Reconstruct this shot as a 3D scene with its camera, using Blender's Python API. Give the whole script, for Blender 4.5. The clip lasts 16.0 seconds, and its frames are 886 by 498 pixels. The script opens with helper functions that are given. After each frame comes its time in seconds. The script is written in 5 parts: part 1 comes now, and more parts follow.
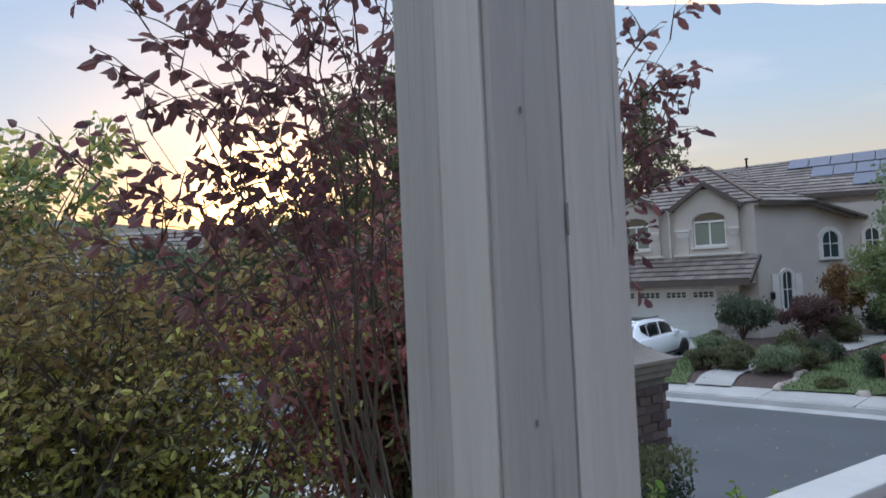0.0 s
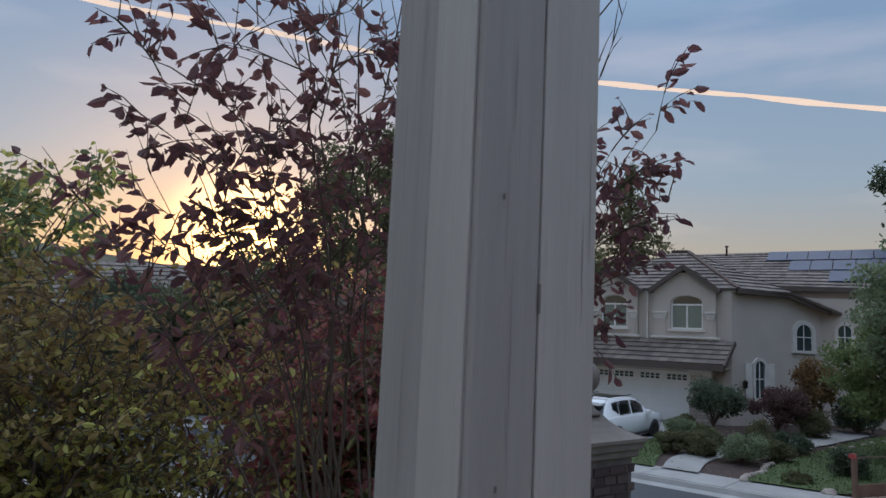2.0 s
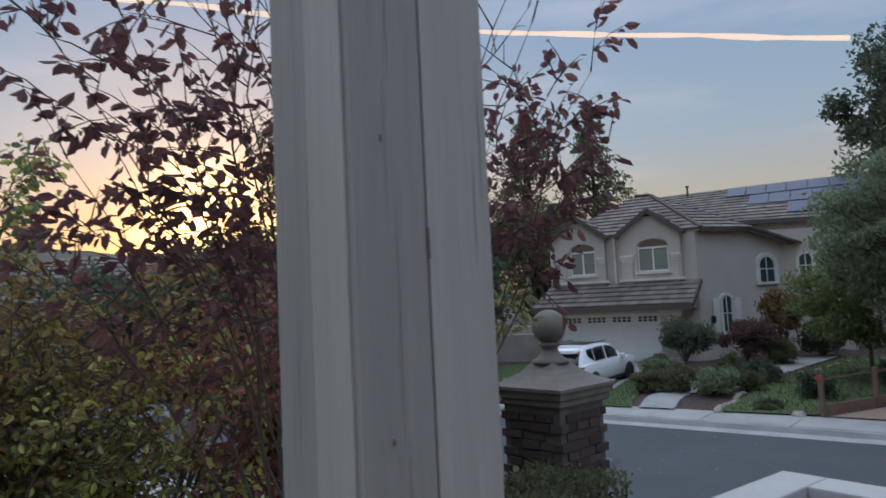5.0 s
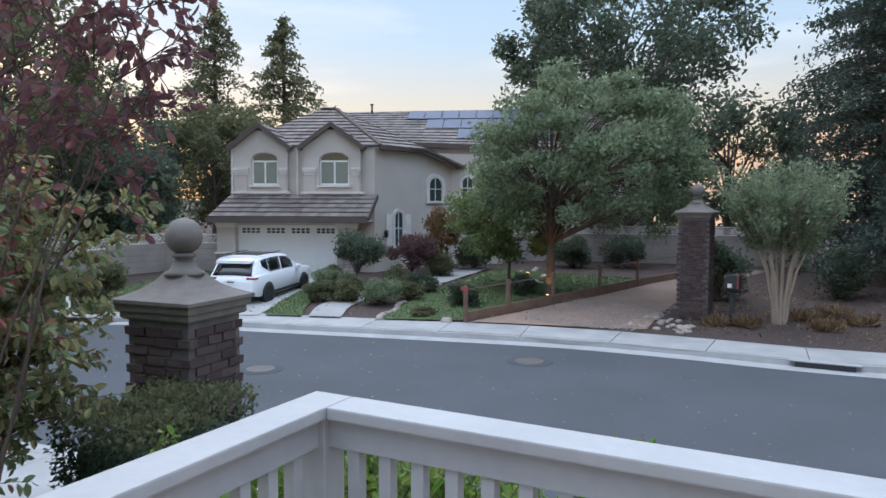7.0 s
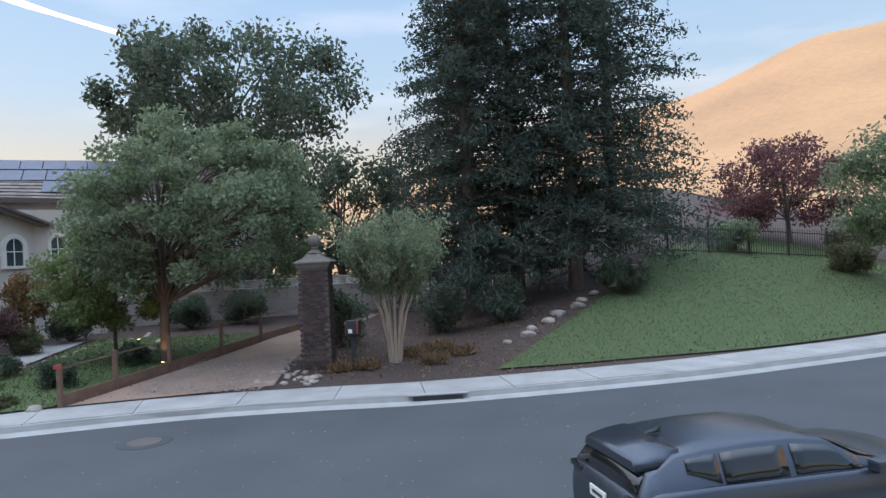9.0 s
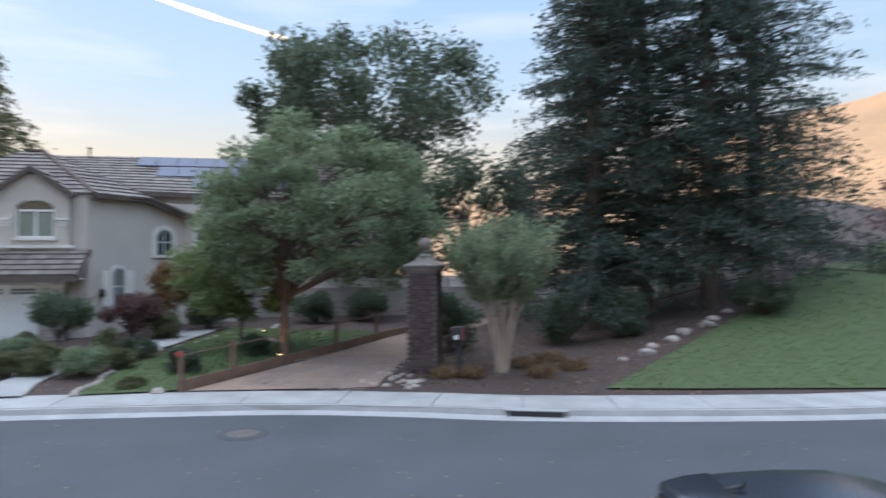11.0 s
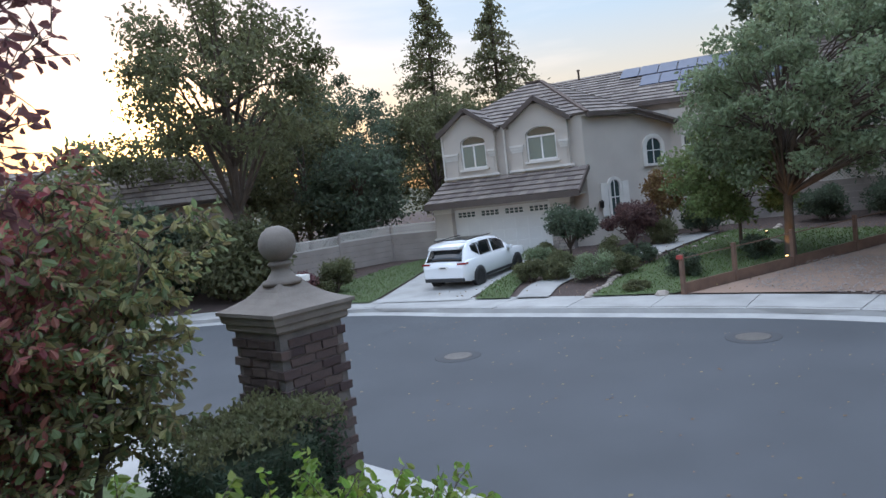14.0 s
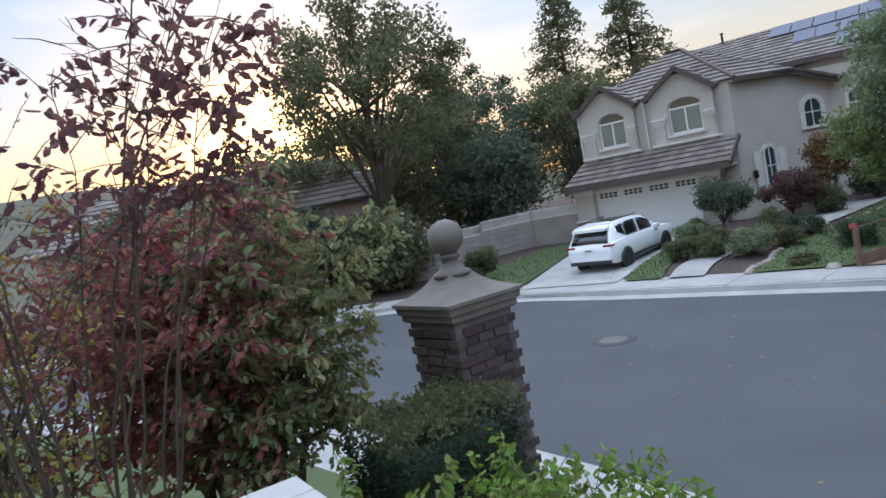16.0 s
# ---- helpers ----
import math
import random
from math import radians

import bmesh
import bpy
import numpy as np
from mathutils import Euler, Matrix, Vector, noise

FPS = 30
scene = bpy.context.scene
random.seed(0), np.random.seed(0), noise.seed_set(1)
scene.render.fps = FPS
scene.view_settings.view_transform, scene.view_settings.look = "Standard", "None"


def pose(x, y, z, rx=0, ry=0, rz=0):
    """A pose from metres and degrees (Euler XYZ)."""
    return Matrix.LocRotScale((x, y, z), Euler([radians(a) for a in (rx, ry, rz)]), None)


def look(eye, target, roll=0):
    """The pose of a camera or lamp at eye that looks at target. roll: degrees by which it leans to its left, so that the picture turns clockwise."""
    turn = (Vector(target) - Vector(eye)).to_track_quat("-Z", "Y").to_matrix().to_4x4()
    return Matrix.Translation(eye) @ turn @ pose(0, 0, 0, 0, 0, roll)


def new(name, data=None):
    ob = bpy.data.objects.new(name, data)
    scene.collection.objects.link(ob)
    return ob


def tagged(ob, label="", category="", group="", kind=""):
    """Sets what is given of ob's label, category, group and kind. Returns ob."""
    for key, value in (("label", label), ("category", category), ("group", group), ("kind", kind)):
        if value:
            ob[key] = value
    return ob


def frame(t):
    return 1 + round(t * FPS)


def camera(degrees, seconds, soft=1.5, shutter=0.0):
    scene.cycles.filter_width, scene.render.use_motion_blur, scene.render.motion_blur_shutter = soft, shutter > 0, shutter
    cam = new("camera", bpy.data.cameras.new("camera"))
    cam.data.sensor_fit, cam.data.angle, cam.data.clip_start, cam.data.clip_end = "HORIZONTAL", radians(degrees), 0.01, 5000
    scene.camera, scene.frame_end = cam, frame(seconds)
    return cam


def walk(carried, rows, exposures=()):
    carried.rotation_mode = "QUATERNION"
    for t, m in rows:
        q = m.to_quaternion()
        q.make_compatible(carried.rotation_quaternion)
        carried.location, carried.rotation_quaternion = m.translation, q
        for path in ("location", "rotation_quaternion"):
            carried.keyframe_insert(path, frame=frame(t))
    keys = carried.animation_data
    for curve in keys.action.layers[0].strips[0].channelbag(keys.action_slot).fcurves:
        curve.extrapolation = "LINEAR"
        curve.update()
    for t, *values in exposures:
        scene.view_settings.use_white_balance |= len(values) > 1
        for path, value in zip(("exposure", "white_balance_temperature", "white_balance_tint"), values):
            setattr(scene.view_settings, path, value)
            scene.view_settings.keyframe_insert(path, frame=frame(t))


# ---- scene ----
cam = camera(64.8, 16.0, shutter=0.3)
PATH = [
    (0, (0.425, 0.193, 3.774), (1.316, 1.981, 3.858), -2.5),
    (0.5, (0.472, 0.147, 3.776), (1.366, 1.924, 3.978), -0.3),
    (1, (0.445, 0.133, 3.783), (1.387, 1.879, 4.038), 2.0),
    (1.5, (0.326, 0.092, 3.78), (1.286, 1.826, 4.048), 3.6),
    (2, (0.394, 0.133, 3.783), (1.325, 1.885, 4.036), 2.7),
    (2.5, (0.529, 0.148, 3.784), (1.439, 1.911, 4.032), 1.3),
    (3, (0.38, 0.114, 3.783), (1.264, 1.885, 4.071), 0.7),
    (3.2, (0.361, 0.109, 3.782), (1.225, 1.884, 4.1), -0.3),
    (5.3, (0.57, 0.12, 3.757), (1.668, 1.79, 3.832), -4.2),
    (5.5, (0.625, 0.096, 3.749), (1.811, 1.707, 3.773), -4.5),
    (5.9, (0.815, -0.06, 3.725), (2.176, 1.403, 3.646), -3.3),
    (6, (0.855, -0.082, 3.723), (2.272, 1.325, 3.605), -2.7),
    (6.5, (0.999, -0.063, 3.731), (2.56, 1.178, 3.58), -0.6),
    (7, (0.991, -0.005, 3.762), (2.633, 1.13, 3.637), 0.2),
    (7.5, (1.038, 0.234, 3.767), (2.751, 1.263, 3.682), -0.4),
    (8, (1.199, 0.436, 3.722), (3.031, 1.237, 3.688), -2.8),
    (8.1, (1.196, 0.471, 3.711), (3.054, 1.211, 3.731), -1.2),
    (8.5, (1.416, 0.378, 3.699), (3.383, 0.739, 3.708), -3.8),
    (8.7, (1.531, 0.322, 3.704), (3.526, 0.464, 3.71), -2.8),
    (10.8, (2.308, -0.527, 3.86), (4.278, -0.183, 3.899), 0.5),
    (11, (2.366, -0.599, 3.859), (4.292, -0.06, 3.88), -0.3),
    (11.5, (2.443, -0.61, 3.823), (4.081, 0.538, 3.806), -3.0),
    (11.6, (2.458, -0.576, 3.817), (4.026, 0.665, 3.776), -4.1),
    (12, (2.458, -0.492, 3.786), (3.744, 1.039, 3.712), -6.7),
    (12.5, (2.316, -0.392, 3.786), (3.478, 1.232, 3.672), -7.9),
    (13, (2.265, -0.351, 3.773), (3.429, 1.27, 3.628), -6.6),
    (13.5, (2.298, -0.359, 3.761), (3.465, 1.256, 3.594), -6.0),
    (14, (2.462, -0.371, 3.766), (3.616, 1.255, 3.604), -6.6),
    (14.5, (2.546, -0.401, 3.78), (3.683, 1.239, 3.643), -7.4),
    (15, (2.411, -0.369, 3.798), (3.473, 1.322, 3.68), -8.3),
    (15.5, (2.257, -0.323, 3.799), (3.178, 1.447, 3.669), -9.5),
    (16, (2.197, -0.31, 3.833), (3.013, 1.51, 3.69), -10.6),
]
walk(cam, [(t, look(eye, target, roll)) for t, eye, target, roll in PATH],
     [(0, 0.22), (0.6, -0.05), (1.5, -0.42), (3.0, -0.48), (5.3, -0.28), (6.2, 0.42), (7.0, 0.55), (8.5, 0.45), (11.0, 0.6), (12.5, 0.52), (16.0, 0.48)])

# ---- world and light ----
SUN_BEARING = 78.0                       # degrees from +x towards +y
world = bpy.data.worlds.new("dusk_sky")
scene.world = world
world.use_nodes = True
wn, wl = world.node_tree.nodes, world.node_tree.links
sky = wn.new("ShaderNodeTexSky")
sky.sky_type = "NISHITA"
sky.sun_disc = False
sky.sun_elevation = radians(1.8)
sky.sun_rotation = radians(90 - SUN_BEARING)
sky.air_density, sky.dust_density, sky.ozone_density = 1.0, 2.5, 2.0
scale_sky = wn.new("ShaderNodeVectorMath")
scale_sky.operation = "SCALE"
scale_sky.inputs["Scale"].default_value = 0.085
wl.new(sky.outputs[0], scale_sky.inputs[0])
# thin high veil: warm and pale low down, blue and light towards the zenith, with soft streaks
wtc = wn.new("ShaderNodeTexCoord")
wsep = wn.new("ShaderNodeSeparateXYZ")
wl.new(wtc.outputs["Generated"], wsep.inputs[0])
veil = wn.new("ShaderNodeValToRGB")
stops = ((0.0, (0.66, 0.41, 0.2)), (0.10, (0.55, 0.46, 0.36)), (0.22, (0.36, 0.46, 0.58)), (0.42, (0.26, 0.40, 0.62)), (0.75, (0.92, 1.18, 1.6)), (1.0, (1.35, 1.66, 2.15)))
while len(veil.color_ramp.elements) < len(stops):
    veil.color_ramp.elements.new(0.5)
for el, (pos, col) in zip(veil.color_ramp.elements, stops):
    el.position, el.color = pos, (*col, 1)
wl.new(wsep.outputs[2], veil.inputs[0])
wmap = wn.new("ShaderNodeMapping")
wmap.inputs["Scale"].default_value = (2.2, 2.2, 13.0)
wl.new(wtc.outputs["Generated"], wmap.inputs[0])
wno = wn.new("ShaderNodeTexNoise")
wno.inputs["Scale"].default_value, wno.inputs["Detail"].default_value = 1.3, 5
wl.new(wmap.outputs[0], wno.inputs["Vector"])
wr = wn.new("ShaderNodeMapRange")
wl.new(wno.outputs[0], wr.inputs[0])
wr.inputs[1].default_value, wr.inputs[2].default_value, wr.inputs[3].default_value, wr.inputs[4].default_value = 0.48, 0.78, 0.0, 0.20
streak = wn.new("ShaderNodeVectorMath")
streak.operation = "SCALE"
streak.inputs[0].default_value = (1.0, 0.68, 0.5)
wl.new(wr.outputs[0], streak.inputs["Scale"])
add1, add2 = wn.new("ShaderNodeVectorMath"), wn.new("ShaderNodeVectorMath")
wl.new(scale_sky.outputs[0], add1.inputs[0])
wl.new(veil.outputs[0], add1.inputs[1])
wl.new(add1.outputs[0], add2.inputs[0])
wl.new(streak.outputs[0], add2.inputs[1])
# bright aureole round the sun where it sinks behind the rise
sun_way = Vector((math.cos(radians(SUN_BEARING)) * math.cos(radians(6.6)), math.sin(radians(SUN_BEARING)) * math.cos(radians(6.6)), math.sin(radians(6.6))))
aim = wn.new("ShaderNodeVectorMath")
aim.operation = "DOT_PRODUCT"
wl.new(wtc.outputs["Generated"], aim.inputs[0])
aim.inputs[1].default_value = sun_way
last = add2
for inner, power, tint in ((22.0, 2.0, (0.42, 0.2, 0.03)), (7.5, 1.8, (3.6, 2.2, 0.85))):
    span = wn.new("ShaderNodeMapRange")
    wl.new(aim.outputs["Value"], span.inputs[0])
    span.inputs[1].default_value = math.cos(radians(inner))
    fall = wn.new("ShaderNodeMath")
    fall.operation = "POWER"
    wl.new(span.outputs[0], fall.inputs[0])
    fall.inputs[1].default_value = power
    tinted = wn.new("ShaderNodeVectorMath")
    tinted.operation = "SCALE"
    tinted.inputs[0].default_value = tint
    wl.new(fall.outputs[0], tinted.inputs["Scale"])
    more = wn.new("ShaderNodeVectorMath")
    wl.new(last.outputs[0], more.inputs[0])
    wl.new(tinted.outputs[0], more.inputs[1])
    last = more
wl.new(last.outputs[0], wn["Background"].inputs[0])
wn["Background"].inputs[1].default_value = 1.0
# the broad after-glow of the sky round the sunken sun
sun = new("sun", bpy.data.lights.new("sun", "SUN"))
sun.data.energy, sun.data.angle, sun.data.color = 1.0, radians(110), (1.0, 0.93, 0.88)
b = radians(SUN_BEARING)
sun.matrix_world = look((0, 0, 0), (-math.cos(b), -math.sin(b), -math.tan(radians(48))))


# ---- materials ----
def mat(name, c1, c2=None, scale=4.0, rough=0.8, bump=0.0, metal=0.0, fine=60.0, rand=0.0, trans=0.0, stretch=(1, 1, 1), spec=0.5):
    m = bpy.data.materials.new(name)
    m.use_nodes = True
    n, l = m.node_tree.nodes, m.node_tree.links
    p = n["Principled BSDF"]
    p.inputs["Roughness"].default_value = rough
    p.inputs["Metallic"].default_value = metal
    p.inputs["Specular IOR Level"].default_value = spec
    if trans:
        p.inputs["Transmission Weight"].default_value = trans
    c2 = c2 or tuple(v * 0.75 for v in c1)
    tc = n.new("ShaderNodeTexCoord")
    mp = n.new("ShaderNodeMapping")
    mp.inputs["Scale"].default_value = stretch
    l.new(tc.outputs["Object"], mp.inputs[0])
    big, small = n.new("ShaderNodeTexNoise"), n.new("ShaderNodeTexNoise")
    big.inputs["Scale"].default_value, small.inputs["Scale"].default_value = scale, fine
    big.inputs["Detail"].default_value = 5
    small.inputs["Detail"].default_value = 3
    l.new(mp.outputs[0], big.inputs["Vector"])
    l.new(mp.outputs[0], small.inputs["Vector"])
    mx = n.new("ShaderNodeMath")
    mx.operation = "MULTIPLY_ADD"
    l.new(small.outputs[0], mx.inputs[0])
    mx.inputs[1].default_value = 0.45
    l.new(big.outputs[0], mx.inputs[2])
    ramp = n.new("ShaderNodeValToRGB")
    ramp.color_ramp.elements[0].position, ramp.color_ramp.elements[1].position = 0.5, 0.95
    ramp.color_ramp.elements[0].color, ramp.color_ramp.elements[1].color = (*c1, 1), (*c2, 1)
    l.new(mx.outputs[0], ramp.inputs[0])
    out = ramp.outputs[0]
    if rand:
        hs = n.new("ShaderNodeHueSaturation")
        src = n.new("ShaderNodeObjectInfo").outputs["Random"] if rand > 0 else n.new("ShaderNodeNewGeometry").outputs["Random Per Island"]
        r = n.new("ShaderNodeMapRange")
        l.new(src, r.inputs[0])
        r.inputs[3].default_value, r.inputs[4].default_value = 1 - abs(rand), 1 + abs(rand)
        l.new(r.outputs[0], hs.inputs["Value"])
        r2 = n.new("ShaderNodeMapRange")
        l.new(src, r2.inputs[0])
        r2.inputs[3].default_value, r2.inputs[4].default_value = 0.5 - abs(rand) * 0.06, 0.5 + abs(rand) * 0.06
        l.new(r2.outputs[0], hs.inputs["Hue"])
        l.new(out, hs.inputs["Color"])
        out = hs.outputs[0]
    l.new(out, p.inputs["Base Color"])
    if bump:
        bp = n.new("ShaderNodeBump")
        bp.inputs["Strength"].default_value = bump
        bp.inputs["Distance"].default_value = 0.02
        l.new(mx.outputs[0], bp.inputs["Height"])
        l.new(bp.outputs[0], p.inputs["Normal"])
    return m


def leaf_mat(name, c1, c2, rand=0.35):
    m = mat(name, c1, c2, 3.0, 0.55, 0, fine=9, rand=-rand)
    n, l = m.node_tree.nodes, m.node_tree.links
    p, out = n["Principled BSDF"], n["Material Output"]
    tr, ad = n.new("ShaderNodeBsdfTranslucent"), n.new("ShaderNodeMixShader")
    ad.inputs[0].default_value = 0.55
    src = p.inputs["Base Color"].links[0].from_socket
    l.new(src, tr.inputs[0])
    l.new(p.outputs[0], ad.inputs[1])
    l.new(tr.outputs[0], ad.inputs[2])
    l.new(ad.outputs[0], out.inputs[0])
    return m


def glow(name, color, strength):
    m = bpy.data.materials.new(name)
    m.use_nodes = True
    p = m.node_tree.nodes["Principled BSDF"]
    p.inputs["Emission Color"].default_value = (*color, 1)
    p.inputs["Emission Strength"].default_value = strength
    return m


ASPHALT = mat("asphalt", (0.066, 0.071, 0.08), (0.05, 0.054, 0.061), 0.5, 0.85, 0.3, fine=90)
CONCRETE = mat("concrete", (0.37, 0.36, 0.35), (0.27, 0.265, 0.255), 1.2, 0.9, 0.25, fine=70, rand=0.06)
GUTTER = mat("gutter_concrete", (0.37, 0.365, 0.355), (0.28, 0.275, 0.27), 1.5, 0.9, 0.2)
LAWN = mat("lawn_soil", (0.075, 0.11, 0.04), (0.06, 0.08, 0.03), 2, 0.95, 0.6, fine=120)
GRASS = leaf_mat("grass_blade", (0.095, 0.15, 0.05), (0.14, 0.175, 0.06))
MULCH = mat("mulch", (0.075, 0.048, 0.04), (0.045, 0.03, 0.026), 6, 0.95, 1.0, fine=40)
DIRT = mat("gravel_dirt", (0.3, 0.2, 0.15), (0.2, 0.14, 0.11), 0.8, 0.95, 0.8, fine=30)
SCRUB = mat("dry_ground", (0.16, 0.13, 0.08), (0.09, 0.085, 0.05), 0.05, 0.95, 0.5, fine=1.5)
# the wooded slope's backlit darkness is put into its colour
BACKLIT_SLOPE = mat("backlit_wooded_slope", (0.10, 0.09, 0.055), (0.055, 0.055, 0.035), 0.06, 0.95, 0.6, fine=0.7)
HILL = mat("golden_hill_grass", (0.62, 0.34, 0.16), (0.42, 0.24, 0.12), 0.02, 0.95, 0.5, fine=0.5)
STUCCO = mat("stucco", (0.54, 0.48, 0.425), (0.47, 0.415, 0.37), 0.8, 0.95, 0.35, fine=80)
TRIM = mat("cream_trim", (0.72, 0.68, 0.63), (0.6, 0.56, 0.52), 2, 0.8, 0.1)
TILE = mat("roof_tile", (0.205, 0.172, 0.155), (0.15, 0.124, 0.112), 1.0, 0.85, 0.3, fine=20, rand=-0.25)
TILE2 = mat("tile_upstand", (0.115, 0.08, 0.068), (0.085, 0.06, 0.05), 2.0, 0.9, 0.2)
FASCIA = mat("brown_fascia", (0.10, 0.075, 0.065), (0.08, 0.06, 0.05), 2, 0.7)
DOORW = mat("garage_white", (0.78, 0.76, 0.73), (0.7, 0.68, 0.65), 1, 0.6)
PANE = mat("window_glass", (0.05, 0.075, 0.075), (0.04, 0.06, 0.06), 1, 0.06, spec=0.8)
BLIND = mat("green_grey_pane", (0.16, 0.22, 0.2), (0.12, 0.17, 0.16), 1, 0.1, spec=0.7)
SOLAR = mat("solar_cells", (0.055, 0.072, 0.125), (0.04, 0.055, 0.10), 2, 0.4, spec=0.25)
BRICK = mat("dark_brick", (0.088, 0.057, 0.052), (0.05, 0.037, 0.036), 5, 0.9, 0.6, fine=40, rand=0.4)
MORTAR = mat("mortar", (0.16, 0.14, 0.13), (0.1, 0.09, 0.085), 8, 0.95, 0.5)
CAPM = mat("cast_stone", (0.195, 0.17, 0.15), (0.14, 0.12, 0.105), 5, 0.9, 0.3)
PAINT = mat("porch_paint", (0.38, 0.355, 0.33), (0.335, 0.31, 0.29), 2.5, 0.6, 0.35, fine=16, stretch=(9, 9, 0.35))
# darker tone of the porch paint, for the post's core and two boards
PAINT2 = mat("darker_porch_paint", (0.29, 0.27, 0.255), (0.25, 0.23, 0.22), 2.5, 0.65, 0.35, fine=16, stretch=(9, 9, 0.35))
CRACK = mat("crack_dirt", (0.16, 0.14, 0.13), (0.12, 0.1, 0.1), 9, 0.9)
RAIL = mat("rail_white", (0.43, 0.42, 0.415), (0.36, 0.352, 0.348), 2, 0.5, 0.12, fine=25)
FENCE = mat("fence_board", (0.36, 0.31, 0.28), (0.27, 0.23, 0.21), 1.2, 0.85, 0.3)
WOOD = mat("old_wood", (0.2, 0.12, 0.085), (0.13, 0.08, 0.06), 3, 0.9, 0.4)
BARK = mat("bark", (0.12, 0.09, 0.07), (0.07, 0.05, 0.04), 6, 0.95, 0.8, fine=30, stretch=(1, 1, 0.3))
PALEBARK = mat("pale_bark", (0.46, 0.37, 0.29), (0.33, 0.25, 0.19), 6, 0.9, 0.5, stretch=(1, 1, 0.3))
CARW = mat("white_car_paint", (0.82, 0.83, 0.85), (0.8, 0.81, 0.83), 0.5, 0.18, spec=0.6)
CARD = mat("dark_car_paint", (0.07, 0.082, 0.105), (0.06, 0.07, 0.09), 0.5, 0.25, metal=0.55)
CARG = mat("car_glass", (0.012, 0.014, 0.016), (0.01, 0.012, 0.014), 1, 0.04, spec=0.8)
TYRE = mat("tyre", (0.025, 0.025, 0.026), (0.02, 0.02, 0.02), 5, 0.8)
RIM = mat("rim", (0.1, 0.1, 0.105), (0.08, 0.08, 0.085), 5, 0.35, metal=0.8)
PLASTIC = mat("black_plastic", (0.03, 0.03, 0.032), (0.025, 0.025, 0.027), 5, 0.6)
REDLAMP = mat("red_lamp", (0.3, 0.02, 0.02), (0.2, 0.01, 0.01), 5, 0.2)
REDP = mat("red_paint", (0.4, 0.06, 0.05), (0.3, 0.05, 0.045), 6, 0.6)
STONE = mat("field_stone", (0.36, 0.31, 0.27), (0.24, 0.2, 0.18), 4, 0.9, 0.5, rand=0.25)
IRON = mat("iron", (0.06, 0.055, 0.05), (0.045, 0.04, 0.04), 8, 0.6, 0.2, metal=0.5)
L_RED = leaf_mat("red_leaf", (0.32, 0.08, 0.09), (0.26, 0.11, 0.09))
L_PURPLE = leaf_mat("plum_leaf", (0.16, 0.075, 0.085), (0.19, 0.085, 0.085))
L_DUSK = leaf_mat("dusky_maple_leaf", (0.17, 0.085, 0.085), (0.13, 0.08, 0.075))
L_YELLOW = leaf_mat("yellow_green_leaf", (0.52, 0.46, 0.14), (0.38, 0.38, 0.11))
L_GREEN = leaf_mat("mid_green_leaf", (0.24, 0.285, 0.17), (0.185, 0.235, 0.14))
L_LIGHT = leaf_mat("light_green_leaf", (0.235, 0.28, 0.12), (0.16, 0.215, 0.09))
L_DARK = leaf_mat("dark_green_leaf", (0.09, 0.12, 0.08), (0.115, 0.145, 0.095))
L_BRIGHT = leaf_mat("bright_green_leaf", (0.2, 0.3, 0.05), (0.13, 0.22, 0.045))
L_YOUNG = leaf_mat("young_green_leaf", (0.27, 0.33, 0.07), (0.2, 0.27, 0.06))
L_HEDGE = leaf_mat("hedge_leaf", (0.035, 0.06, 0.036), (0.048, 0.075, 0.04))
L_CONIF = leaf_mat("conifer_needle", (0.055, 0.085, 0.07), (0.075, 0.105, 0.08), 0.25)
L_ORANGE = leaf_mat("orange_leaf", (0.27, 0.15, 0.07), (0.2, 0.14, 0.065))
L_RUST = leaf_mat("rusty_leaf", (0.32, 0.21, 0.08), (0.25, 0.19, 0.075))
L_MIX = leaf_mat("bronze_green_leaf", (0.27, 0.22, 0.11), (0.27, 0.27, 0.12))
L_LEAFY = leaf_mat("leafy_green_leaf", (0.20, 0.24, 0.115), (0.15, 0.2, 0.095))
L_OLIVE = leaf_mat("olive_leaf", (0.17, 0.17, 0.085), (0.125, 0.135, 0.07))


# ---- mesh helpers ----
def part(name, bm, material, parent=None, label=""):
    me = bpy.data.meshes.new(name)
    bm.to_mesh(me)
    bm.free()
    me.materials.append(material)
    ob = new(name, me)
    if parent:
        ob.parent = parent
    if label:
        ob["label"] = label
    return ob


def raw(name, verts, faces, material, parent=None, label="", smooth=False):
    me = bpy.data.meshes.new(name)
    me.from_pydata(verts, [], faces)
    me.materials.append(material)
    if smooth:
        me.polygons.foreach_set("use_smooth", [True] * len(me.polygons))
    me.update()
    ob = new(name, me)
    if parent:
        ob.parent = parent
    if label:
        ob["label"] = label
    return ob


def thing(name, label, category, m=None, group="", kind=""):
    ob = new(name)
    if m is not None:
        ob.matrix_world = m
    return tagged(ob, label, category, group, kind)


